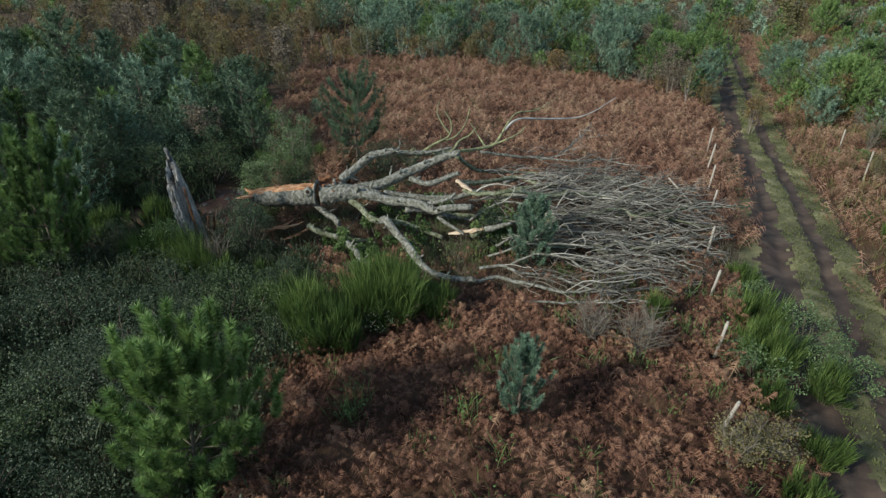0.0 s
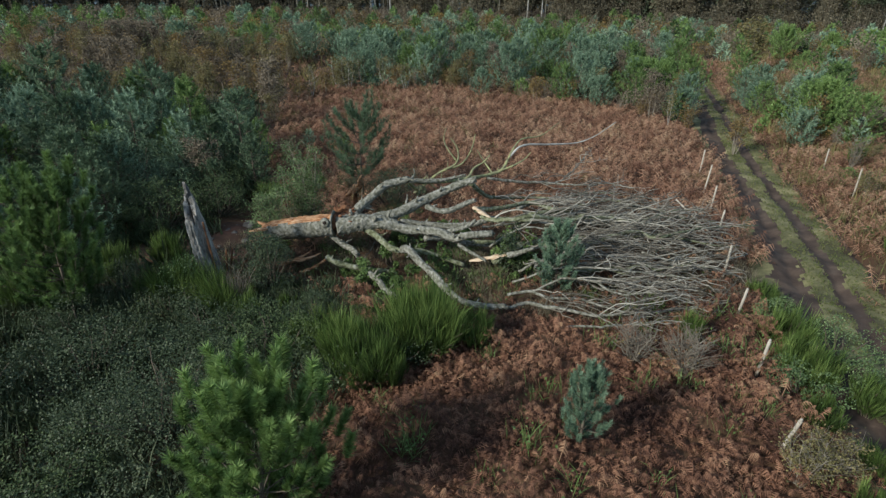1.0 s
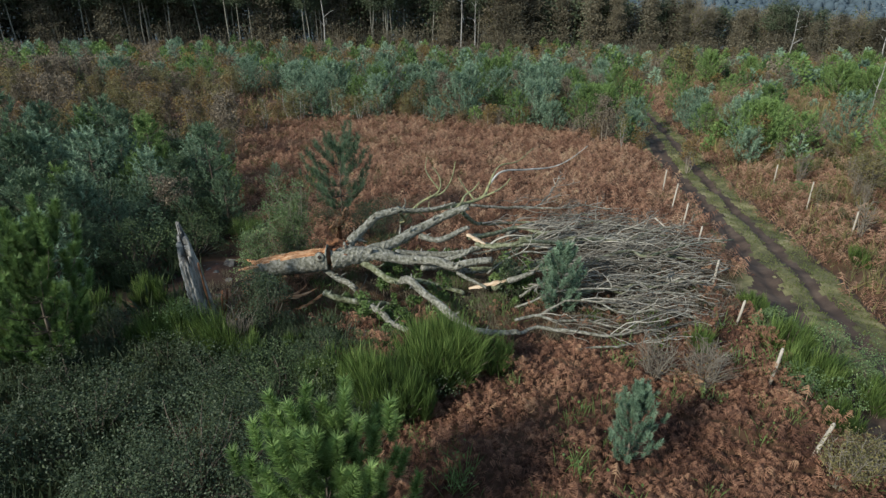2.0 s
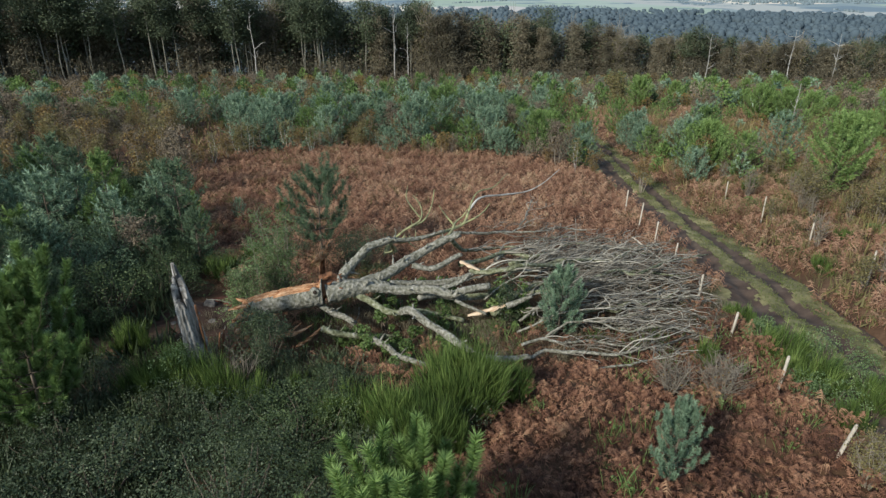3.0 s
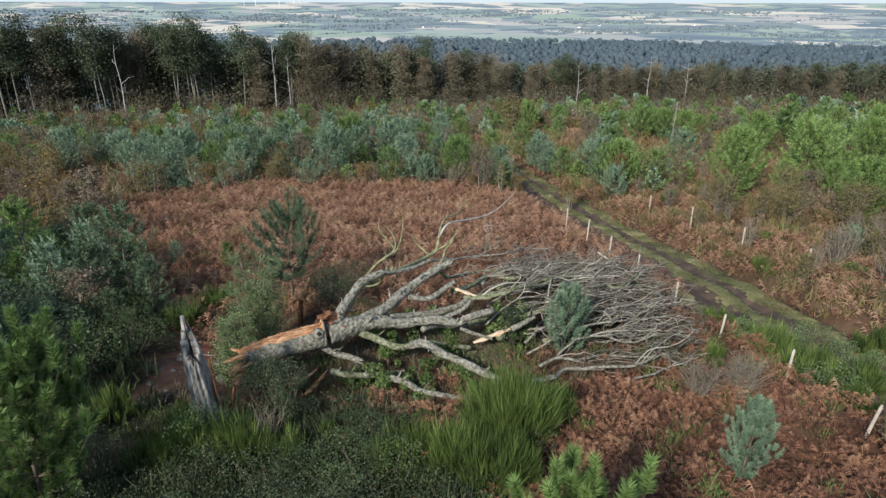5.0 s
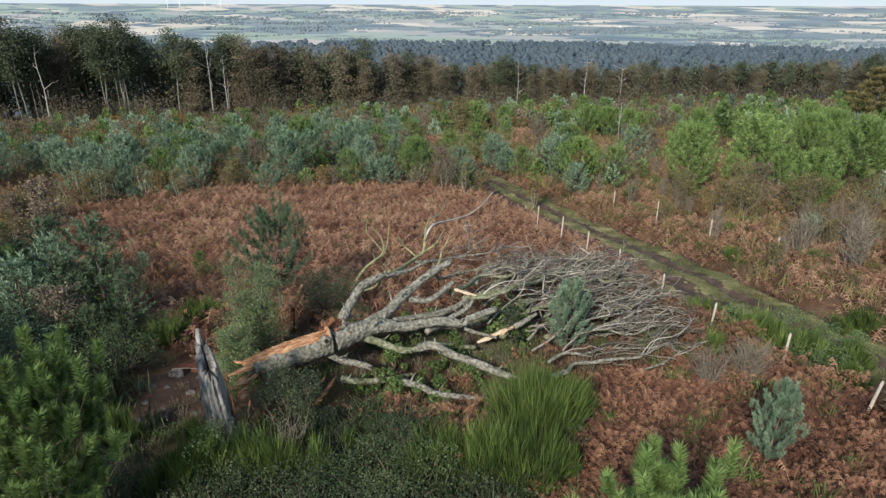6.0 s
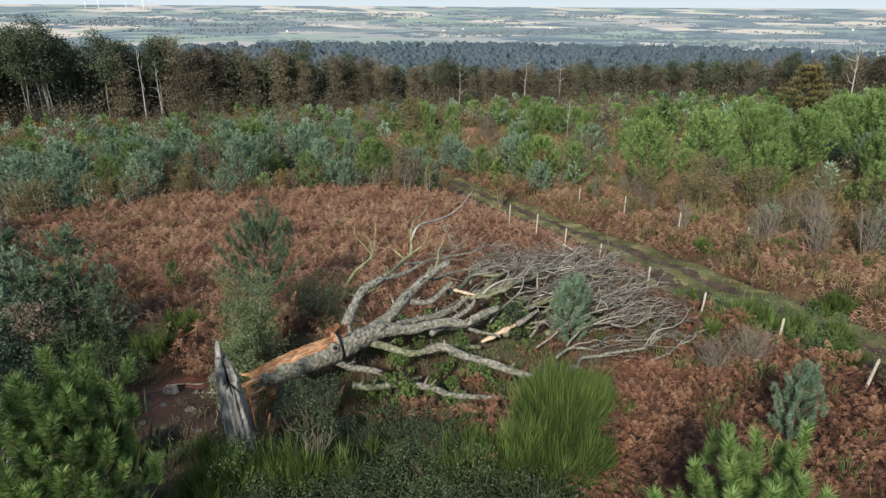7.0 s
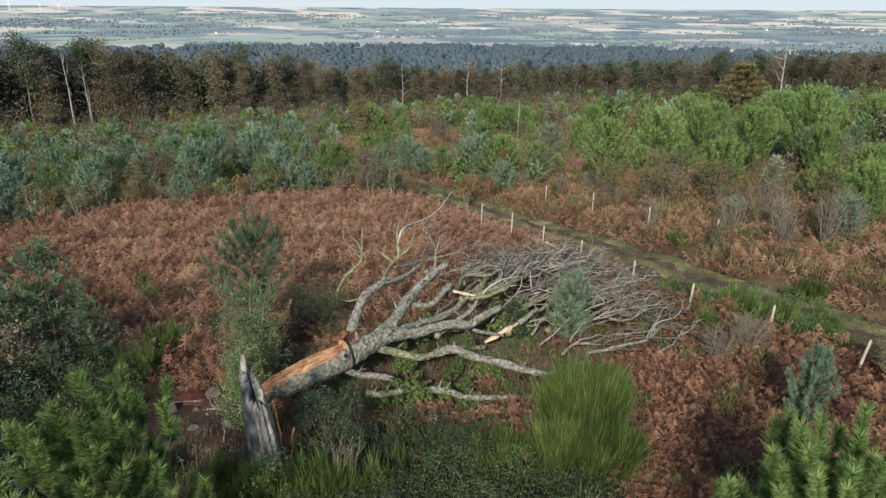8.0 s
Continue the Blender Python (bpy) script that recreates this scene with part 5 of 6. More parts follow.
far_growth("birch_growth", [lambda: far_bush(3.4, 1.3), lambda: far_bush(2.4, 1.5)], reach_[3::4] + scatter(200, deep, 2.4, 0.7, 1.2),
           "grey-brown birch scrub over the far heath", "scrub", BIRCH_SCRUB)
# bare bushes beside the track
for x, y, h in [(20.4, 19.4, 2.4), (22.4, 17.4, 2.6), (19.2, 16.4, 2.3), (24.4, 20.2, 2.5), (23.4, 14.5, 2.6), (26.4, 15.6, 2.6), (30.5, 41.0, 2.6), (24.2, 18.9, 3.0), (21.8, 15.0, 2.6)]:
    plant(shrub(h, h * 0.8, "bare grey-brown bush with many thin twigs", AUTUMN, 26, 80, 4, 0.07, leafy=0.2, thick=2.6, up=1.3), x, y)
plant(shrub(1.5, 1.5, "low purple-grey leafless bush in the bracken", AUTUMN, 22, 220, 4, 0.06, leafy=0.05, thick=1.2), 5.2, 13.0)
plant(shrub(1.4, 1.2, "low purple-grey leafless bush in the bracken", AUTUMN, 18, 180, 4, 0.06, leafy=0.05, thick=1.2), 4.0, 13.6)
plant(shrub(1.2, 1.0, "yellow-green weedy bush beside the fence post", OLIVE, 12, 110, 14, 0.05), 6.1, 9.2)
plant(shrub(1.2, 1.1, "yellow-green weedy bush beside the fence post", OLIVE, 12, 110, 14, 0.05), 7.0, 9.5)
for x, y in [(27.0, 26.5), (29.5, 24.0), (26.0, 30.5), (31.5, 21.0), (30.0, 28.5), (33.5, 25.5)]:
    plant(shrub(rand(2.8, 3.8), 2.3, "olive-brown thorn bush with fading leaves", OLIVE, 8, 150, 18, 0.1), x, y)
# larger single trees on the heath
plant(shrub(7.0, 3.2, "large olive-brown broad tree on the heath", OLIVE, 5, 150, 16, 0.26, name="heath_tree", category="tree", group="heath trees"), 42.0, 80.0)
plant(pine(9.0, 4.2, "large olive-orange conifer in autumn colour", OLIVE, 11, 9, 8, 20, 0.4, 0.12, steep=0.12, group="heath trees", plume=0.5), 78.0, 41.0)


def snag(height, label):
    ob = thing("dead_tree", (0, 0, 0), label, "tree", "dead trees")
    g = Geo()
    line = wander((0, 0, 0), (0.3, 0.2, height), 8, 0.02)
    tube(g, line, 0.012 * height, 0.02, 6, 0.08)
    part("trunk", g, PALE_BARK, ob, smooth=True)
    for k in range(6):
        b = line[rng.integers(3, 8)]
        g = Geo()
        tube(g, wander(b, b + np.array([rng.normal(0, 1), rng.normal(0, 1), 1.0]) * height * 0.12, 4, 0.1), 0.005 * height, 0.01, 4)
        part("branch", g, PALE_BARK, ob)
    return ob


plant(snag(5.6, "dead standing tree with a pale bare trunk"), 55.8, 62.4)
plant(snag(13.0, "tall dead tree with a pale forked trunk"), 92.0, 40.0)
for x, y, h in [(33.0, 188.0, 22.0), (37.0, 188.0, 17.0), (-6.0, 192.0, 19.0), (112.0, 150.0, 14.0), (130.0, 140.0, 15.0), (139.0, 135.0, 14.0)]:
    plant(snag(h, "tall dead pale tree at the wood's edge"), x, y)

# the wood along the brow of the hill
def wood_tree(height, label, kind_):
    ob = thing("woodland_tree", (0, 0, 0), label, "tree", "woodland edge trees")
    wood, g = Geo(), Geo()
    crown_from = {"pine": 0.5, "broad": 0.06, "bare": 0.3}[kind_]
    line = wander((0, 0, 0), (rng.normal(0, 0.6), rng.normal(0, 0.6), height * 0.96), 8, 0.012)
    tube(wood, line, 0.008 * height, 0.05, 6, 0.05, 0.5, cap=False)
    at = []
    limbs = {"pine": 13, "broad": 30, "bare": 34}[kind_]
    for k in range(limbs):
        s = crown_from + (0.98 - crown_from) * (k + rand(0, 1)) / limbs
        b = line[min(int(s * 8), 7)] + (line[min(int(s * 8), 7) + 1] - line[min(int(s * 8), 7)]) * (s * 8 % 1)
        a = rand(0, 6.28)
        u = (s - crown_from) / (1 - crown_from)
        ln = height * (0.17 if kind_ == "pine" else 0.2) * (1.1 - u) ** 0.5 * min(1, 0.5 + 2 * u) * rand(0.6, 1.1)
        e = b + np.array([math.cos(a), math.sin(a), rand(0.15, 0.8)]) * ln
        tw = wander(b, e, 4, 0.06)
        tube(wood, tw, 0.004 * height, 0.03, 3, 0, 0.5, cap=False)
        if kind_ == "bare":
            for q in range(5):
                c = tw[rng.integers(1, 5)]
                tube(wood, wander(c, c + rng.normal(0, 0.1 * height, 3) + [0, 0, 0.07 * height], 2, 0.05), 0.05, 0.025, 3, 0, rand(0, 1), cap=False)
        m = {"pine": 230, "broad": 170, "bare": 26}[kind_]
        sp = {"pine": 0.055, "broad": 0.05, "bare": 0.06}[kind_] * height
        at.append(tw[rng.integers(2, 5, m)] + rng.normal(0, sp, (m, 3)) * [1, 1, 0.6])
    at = np.concatenate(at)
    at[:, 2] = np.maximum(at[:, 2], 0.3)
    lump = 0.5 + 0.25 * np.sin(at[:, 0] * 1.1) * np.sin(at[:, 1] * 1.3 + at[:, 2])
    leaves(g, at, (0.02 if kind_ == "pine" else 0.022) * height * rand(0.6, 1.4, len(at)), np.clip(lump + rng.normal(0, 0.07, len(at)), 0, 1))
    part("trunk", wood, BARK if kind_ == "pine" else BARE if kind_ == "bare" else BARK_DARK, ob, smooth=True)
    part("crown", g, FOREST_PINE if kind_ == "pine" else BROWN if kind_ == "broad" else OLIVE, ob)
    return ob


def edge_places():
    out = []
    for k in range(400):
        a = radians(rand(-38, 92))
        d = 198 + 26 * rand(0, 1) ** 1.3
        x, y = -5 + d * math.sin(a), d * math.cos(a)
        # taller on the north-western side
        tall = 1.46 - 0.71 * ease(4, 50, math.degrees(a))
        out.append((x, y, tall * rand(0.8, 1.03), math.degrees(a)))
    return out


EDGE = edge_places()
pines = [p[:3] for k, p in enumerate(EDGE) if (p[3] < 14 and k % 5 < 4) or (p[3] >= 12 and k % 7 == 0)]
others = [p[:3] for p in EDGE if p[:3] not in pines]
sow([lambda: wood_tree(18, "tall dark pine with a bare trunk at the wood's edge", "pine"), lambda: wood_tree(17, "tall pine with a flat dark crown", "pine"),
     lambda: wood_tree(18.5, "tall straight pine with a bare trunk at the wood's edge", "pine"),
     lambda: wood_tree(17.5, "tall narrow dark pine at the wood's edge", "pine")], pines)
sow([lambda: wood_tree(16, "brown-leaved broad tree at the wood's edge", "broad"), lambda: wood_tree(15, "russet brown tree at the wood's edge", "broad"),
     lambda: wood_tree(16, "nearly bare grey tree of the wood", "bare"), lambda: wood_tree(14.5, "olive-brown broad tree of the wood", "broad")], others)
# the rest of the wood behind its edge, down the slope
def far_wood(h, r, n, low):
    g = Geo()
    tube(g, np.array([(0, 0, 0), (0, 0, h * 0.8)]), 0.2, 0.08, 4, cap=False, tone=0.15)
    p = rng.normal(0, 1, (n, 3))
    p *= (rng.uniform(0.3, 1, n) ** 0.4 / np.linalg.norm(p, axis=1))[:, None]
    p = p * [r, r, h * (1 - low) * 0.5] + [0, 0, h * (0.5 + low * 0.5)]
    leaves(g, p, rng.uniform(0.6, 1.2, n), np.clip(rng.normal(0.5, 0.08, n), 0, 1))
    return g


behind = []
for k in range(1200):
    a, d = radians(rand(-40, 94)), 206 + 60 * rand(0, 1) ** 1.6
    behind.append((-5 + d * math.sin(a), d * math.cos(a), (1.34 - 0.56 * float(ease(4, 50, math.degrees(a)))) * rand(0.7, 0.97)))
far_growth("wood_growth", [lambda: far_wood(17, 4.4, 200, 0.0), lambda: far_wood(15, 4.8, 200, 0.0)], behind[0::2], "brown leafy trees of the wood behind its edge", "woodland", BROWN)
far_growth("pine_wood_growth", [lambda: far_wood(19, 4.0, 180, 0.2), lambda: far_wood(17, 4.2, 180, 0.1)], behind[1::2], "dark pines of the wood behind its edge", "woodland", FOREST_PINE)
under = []
for k in range(420):
    a, d = radians(rand(-40, 94)), 190 + 16 * rand(0, 1)
    under.append((-5 + d * math.sin(a), d * math.cos(a), rand(0.8, 1.7)))
far_growth("undergrowth", [lambda: far_bush(5.4, 2.6, 130), lambda: far_bush(4.4, 2.8, 130)], under, "dark brown undergrowth along the wood's foot", "undergrowth", BROWN)
for ob, m in firsts:
    ob.matrix_basis = m


# woods and hedges on the plain
def crowns(n, wide, reach):
    """A clump of n far treetops, each a rounded, uneven crown."""
    g = Geo()
    k = np.arange(7)
    for q in range(n):
        r, h = wide * rng.uniform(0.7, 1.3), wide * rng.uniform(1.0, 1.6)
        c = rng.normal(0, reach, 3) * [1, 1, 0]
        rings = []
        for rr, zz in ((0.9, 0.0), (1.0, 0.45), (0.62, 0.85)):
            a = k / 7 * 6.283 + rng.uniform(0, 1)
            q_ = r * rr * rng.uniform(0.8, 1.2, 7)
            rings.append(np.stack([c[0] + q_ * np.cos(a), c[1] + q_ * np.sin(a), np.full(7, h * zz)], 1))
        v = np.vstack(rings + [c + [0, 0, h]])
        t = []
        for b in (0, 7):
            t += [(b + i, b + (i + 1) % 7, b + 7 + (i + 1) % 7) for i in k] + [(b + i, b + 7 + (i + 1) % 7, b + 7 + i) for i in k]
        t += [(14 + i, 14 + (i + 1) % 7, 21) for i in k]
        g.add(v, t, np.clip(rng.normal(0.5, 0.15), 0, 1))
    return g


def plain_woods():
    pts = []
    for k in range(300):
        a, d = radians(rand(-30, 95)), 1500 + 2600 * rand(0, 1) ** 0.8
        cx, cy = d * math.sin(a), d * math.cos(a)
        if k % 4:
            th, ln = rand(0, 3.14), rand(60, 300)
            for q in range(int(ln / 13)):
                u = rand(-0.5, 0.5) * ln
                pts.append((cx + math.cos(th) * u, cy + math.sin(th) * u, rand(0.5, 1.1)))
        else:
            r = rand(40, 150)
            for q in range(int(r * 0.5)):
                pts.append((cx + rng.normal(0, r), cy + rng.normal(0, r * 0.6), rand(0.8, 1.5)))
    far_growth("plain_wood_growth", [lambda: crowns(2, 4.5, 6), lambda: crowns(2, 4, 6)], pts, "far woods and hedges on the plain, haze painted blue-grey", "woodland", HAZY_FAR_WOOD)


plain_woods()
slope_pts = []
for k in range(4200):
    a, d = radians(rand(-35, 95)), 560 + 1050 * rand(0, 1)
    slope_pts.append((d * math.sin(a), d * math.cos(a), rand(0.7, 1.3)))


far_growth("hillside_wood_growth", [lambda: crowns(3, 6, 8), lambda: crowns(3, 7, 8), lambda: crowns(2, 7, 7)], slope_pts, "dark haze-blue woods on the slope below the hill", "woodland", HAZY_HILL_WOOD)


# bracken, grass and twigs that nobody could count
def frond(n, length, curl, width):
    """A dead bracken frond: an arching stalk with pairs of drooping side leaves."""
    g = Geo()
    s = np.linspace(0, 1, 6)
    x = length * (s - 0.25 * s ** 3)
    z = length * (1.25 * s - curl * s ** 2.0)
    side = rng.normal(0, 0.05, 2)
    line = np.stack([x * 0.8, side[0] * s * length + side[1] * np.sin(3 * s), z], 1)
    w = 0.012
    v = np.concatenate([line + [0, w, 0], line - [0, w, 0]])
    t = [(i, i + 6, i + 7) for i in range(5)] + [(i, i + 7, i + 1) for i in range(5)]
    g.add(v, t, 0.45)
    for k in range(n):
        u = 0.28 + 0.72 * k / n
        i = min(int(u * 5), 4)
        b = line[i] + (line[i + 1] - line[i]) * (u * 5 - i)
        d = unit(line[i + 1] - line[i])
        ln = width * length * (1 - 0.8 * ((u - 0.28) / 0.72) ** 1.3) * rng.uniform(0.7, 1.15)
        for sgn in (-1, 1):
            tip = b + np.array([0, sgn, 0]) * ln + d * ln * 0.35 + [0, 0, -ln * rng.uniform(0.1, 1.3)]
            h = length * 0.034
            g.add([b - d * h * 0.7, b + d * h * 0.7, tip], [(0, 1, 2)], 0.5 + rng.normal(0, 0.1))
    return g


FRONDS = [frond(8, 0.95, 0.9, 0.3), frond(8, 0.85, 1.1, 0.32), frond(7, 1.0, 1.0, 0.26), frond(7, 0.8, 1.25, 0.3), frond(8, 0.9, 0.7, 0.24)]
SMALL = [frond(5, 0.95, 0.6, 0.42), frond(5, 0.85, 0.8, 0.42), frond(4, 1.0, 0.7, 0.4)]


def patchy(x, y, f=0.23, ph=0.0):
    return (np.sin(f * x * 1.9 + 1.7 * np.sin(f * y * 1.3 + ph)) + np.sin(f * y * 2.1 + ph + 1.1 * np.sin(f * x * 2.3)) + np.sin(f * 3.7 * (x + y) + ph)) / 3


def bracken(name, box, per, rule, templates, lo, hi, label, mood=0.6, mat=None):
    area = (box[1] - box[0]) * (box[3] - box[2])
    n = int(area * per)
    x, y = rng.uniform(box[0], box[1], n), rng.uniform(box[2], box[3], n)
    ok = rule(x, y) & (off_track(x, y) > 1.65 + 0.35 * patchy(x, y, 1.1))
    x, y = x[ok], y[ok]
    # bracken also gets darker towards the west of the far clearing
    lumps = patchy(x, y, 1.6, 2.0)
    # shade painted into the tone: shadow patch in front, dark hollows between mounds
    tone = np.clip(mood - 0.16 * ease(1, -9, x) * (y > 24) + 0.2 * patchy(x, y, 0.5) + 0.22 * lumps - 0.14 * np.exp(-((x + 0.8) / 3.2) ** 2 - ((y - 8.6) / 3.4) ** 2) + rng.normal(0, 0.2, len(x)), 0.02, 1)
    at = np.stack([x, y, gz(x, y) + 0.55 * np.maximum(0, lumps) * (off_track(x, y) > 2.6)], 1)
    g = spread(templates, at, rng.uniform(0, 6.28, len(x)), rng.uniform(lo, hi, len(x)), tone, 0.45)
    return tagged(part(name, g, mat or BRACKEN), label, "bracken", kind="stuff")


def in_clearing(x, y):
    far = 47.0 + 7.5 * np.exp(-((x + 6) / 6.5) ** 2) + 0.55 * np.clip(x + 20, 0, 17) + 2.0 * np.sin(0.5 * x) + np.where(x > 5, 2.0, 0.0) - 1.9 * np.maximum(x - 11, 0) + 2
    tree_floor = (((x + 1) / 5.5) ** 2 + ((y - 21) / 2.2) ** 2 < 1) | ((((x - 4.5) / 6.0) ** 2 + ((y - 20.3) / 4.3) ** 2 < 1) & (rng.random(len(x)) < 0.72))
    bare = ((x + 9.8) / 3.2) ** 2 + ((y - 23) / 3.4) ** 2 < 1
    west_edge = np.where(y > 27, x > -8.6 - 0.16 * (y - 27), np.where(y > 20, x > -8.2, x > -5.2))
    return (y < far) & west_edge & ~tree_floor & ~bare & (x < 5.2 + 0.39 * y)


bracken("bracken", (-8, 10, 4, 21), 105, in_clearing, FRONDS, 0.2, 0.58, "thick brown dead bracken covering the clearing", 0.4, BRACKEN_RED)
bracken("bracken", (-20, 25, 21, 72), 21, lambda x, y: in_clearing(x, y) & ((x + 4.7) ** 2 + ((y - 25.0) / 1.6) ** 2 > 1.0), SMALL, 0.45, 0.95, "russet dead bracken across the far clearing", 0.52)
bracken("bracken", (12, 62, 10, 92), 10, lambda x, y: (x > 5 + 0.4 * y) & (x < 20 + 0.75 * y) & (patchy(x, y, 0.21, 1.0) > -0.22), SMALL, 0.5, 0.95,
        "orange-brown dead bracken beyond the track", 0.7)
bracken("bracken", (11, 36, 13, 48), 15, lambda x, y: (x > 6 + 0.4 * y) & (off_track(x, y) > 2.6) & (off_track(x, y) < 9) & (patchy(x, y, 0.35, 2.0) > -0.35), SMALL, 0.5, 0.95,
        "orange-russet dead bracken on the bank beyond the track", 0.72)
bracken("bracken", (-40, 40, 60, 120), 1.2, lambda x, y: patchy(x, y, 0.17, 3.0) > -0.3, SMALL, 0.9, 1.4, "dead bracken between the young trees")


def grass(name, box, per, rule, h, label, width=0.02):
    area = (box[1] - box[0]) * (box[3] - box[2])
    n = int(area * per)
    x, y = rng.uniform(box[0], box[1], n), rng.uniform(box[2], box[3], n)
    ok = rule(x, y)
    x, y = x[ok], y[ok]
    g = Geo()
    at = np.stack([x, y, gz(x, y) - 0.02], 1)
    way = rng.normal(0, 0.45, (len(x), 3)) + [0, 0, 1.0]
    way /= np.linalg.norm(way, axis=1)[:, None]
    blades(g, at, way, h * rng.uniform(0.5, 1.3, len(x)), width, np.clip(0.45 + 0.2 * patchy(x, y, 0.8) + rng.normal(0, 0.15, len(x)), 0, 1), kink=0.2)
    return tagged(part(name, g, GRASS), label, "grass", kind="stuff")


def verge(x, y):
    d = off_track(x, y)
    right = (x - np.interp(y, TRACK_LINE[:, 1], TRACK_LINE[:, 0])) > 0
    crown_ = (d < 0.42) | ((d > 1.0) & (d < 2.0) & right)
    return crown_ & (patchy(x, y, 1.7) > -0.55)


grass("grass", (6, 24, 2, 44), 150, verge, 0.14, "short rough green grass along the track", 0.035)
grass("grass", (14, 40, 40, 88), 40, verge, 0.2, "rough grass along the far track", 0.06)
grass("grass", (7, 45, 4, 60), 13, lambda x, y: (x > 6.0 + 0.4 * y) & (off_track(x, y) > 1.6) & (patchy(x, y, 0.4, 5.0) > -0.3), 0.5, "long dry grass beyond the track", 0.03)


# low heath between the young trees
def tuft(h, n):
    g = Geo()
    at = rng.normal(0, 0.22, (n, 3)) * [1, 1, 0]
    way = rng.normal(0, 0.4, (n, 3)) + [0, 0, 1.0]
    way /= np.linalg.norm(way, axis=1)[:, None]
    blades(g, at, way, h * rng.uniform(0.5, 1.2, n), 0.14 * h, np.clip(rng.normal(0.5, 0.15, n), 0, 1))
    return g


def heath(name, box, n, rule, templates, lo, hi, mat, label):
    x, y = rng.uniform(box[0], box[1], n), rng.uniform(box[2], box[3], n)
    ok = rule(x, y) & (off_track(x, y) > 2.3)
    x, y = x[ok], y[ok]
    at = np.stack([x, y, gz(x, y)], 1)
    g = spread(templates, at, rng.uniform(0, 6.28, len(x)), rng.uniform(lo, hi, len(x)), np.clip(0.5 + 0.25 * patchy(x, y, 0.3) + rng.normal(0, 0.15, len(x)), 0, 1))
    tagged(part(name, g, mat), label, "heath", kind="stuff")


FINE = []
for k in range(4):
    g = Geo()
    n = 26
    at = rng.normal(0, 0.2, (n, 3)) * [1, 1, 0]
    way = rng.normal(0, 0.35, (n, 3)) + [0, 0, 1.0]
    way /= np.linalg.norm(way, axis=1)[:, None]
    blades(g, at, way, rng.uniform(0.4, 0.9, n), 0.02, np.clip(rng.normal(0.5, 0.15, n), 0, 1), kink=0.15)
    leaves(g, rng.normal(0, 0.2, (10, 3)) * [1, 1, 0.6] + [0, 0, 0.45], rng.uniform(0.05, 0.1, 10), 0.6)
    FINE.append(g)
TUFTS = [tuft(0.7, 12), tuft(0.9, 12), tuft(0.55, 14)]
heath("heath", (-110, 200, 56, 205), 9000, lambda x, y: np.hypot(x + 5, y) < 200, TUFTS, 0.9, 2.0, OLIVE, "olive-brown heather and low scrub over the heath")
heath("heath", (9, 110, 4, 100), 6000, lambda x, y: x > 6 + 0.41 * y, TUFTS, 0.5, 1.2, OLIVE, "olive-brown low scrub beyond the track")
heath("heath", (-38, -8, 5, 58), 4200, lambda x, y: x < -9.5 - 0.15 * (y - 20), TUFTS, 0.5, 1.2, HOLLY, "dark low growth on the thicket floor")
heath("heath", (-12, 3, 13, 31), 520, lambda x, y: (((x + 5) / 6.5) ** 2 + ((y - 20) / 5.5) ** 2 < 1) & ~(((x + 8.9) / 2.0) ** 2 + ((y - 24) / 2.2) ** 2 < 1), FINE, 0.5, 1.1,
      IVY, "green grass and low leaves under the fallen limbs")
heath("heath", (-12, 3, 13, 31), 1500, lambda x, y: (((x + 5) / 6.5) ** 2 + ((y - 20) / 5.5) ** 2 < 1), FINE, 0.4, 0.8, BROWN, "dry brown stalks and litter under the fallen limbs")


# churned red earth by the stump, with fallen sticks
def churned(cx, cy, rx, ry, mat, label, rise):
    na, nr = 40, 10
    v, t = [], []
    for i in range(nr + 1):
        for k in range(na):
            a = 2 * math.pi * k / na
            r = i / nr * (1 + 0.25 * math.sin(3 * a) + 0.1 * math.sin(7 * a))
            x, y = cx + rx * r * math.cos(a), cy + ry * r * math.sin(a)
            v.append((x, y, float(gz(x, y)) + rise * (1 - (i / nr) ** 2) + 0.05 * rng.random() * (i < nr) - 0.1 * (i == nr)))
    for i in range(nr):
        for k in range(na):
            a, b = i * na + k, i * na + (k + 1) % na
            t += [(a, a + na, b + na), (a, b + na, b)]
    g = Geo()
    g.add(v, t)
    tagged(part("earth_patch", g, mat, smooth=True), label, "earth", kind="structure")


churned(-8.7, 24.0, 2.2, 2.3, CLAY, "patch of churned dark bare earth near the stump", 0.05)
churned(-7.9, 25.8, 1.0, 0.7, RED_CLAY, "heap of fresh red earth thrown up near the stump", 0.14)
for k in range(26):
    x, y = rng.uniform(-10.5, -3.0), rng.uniform(17.0, 25.5)
    a, ln = rng.uniform(0, 6.28), rng.uniform(0.5, 1.6)
    ob = thing("fallen_stick", (x, y, float(gz(x, y)) + 0.06), "weathered grey stick lying on the litter", "stick", "fallen sticks")
    p = wander((0, 0, 0), (math.cos(a) * ln, math.sin(a) * ln, 0), 6, 0.05)
    p[:, 2] = gz(p[:, 0] + x, p[:, 1] + y) + 0.1 - ob.location[2] + 0.1 * np.linspace(0, 1, 7) * (k % 3)
    g = Geo()
    tube(g, p, rng.uniform(0.02, 0.06), 0.015, 6, 0.1)
    part("stick", g, BARK, ob, smooth=True)
heath("heath", (-5, 9, 6, 20), 240, lambda x, y: patchy(x, y, 0.9, 4.0) > 0.0, FINE, 0.6, 1.2, IVY, "green weeds and bramble shoots among the bracken")
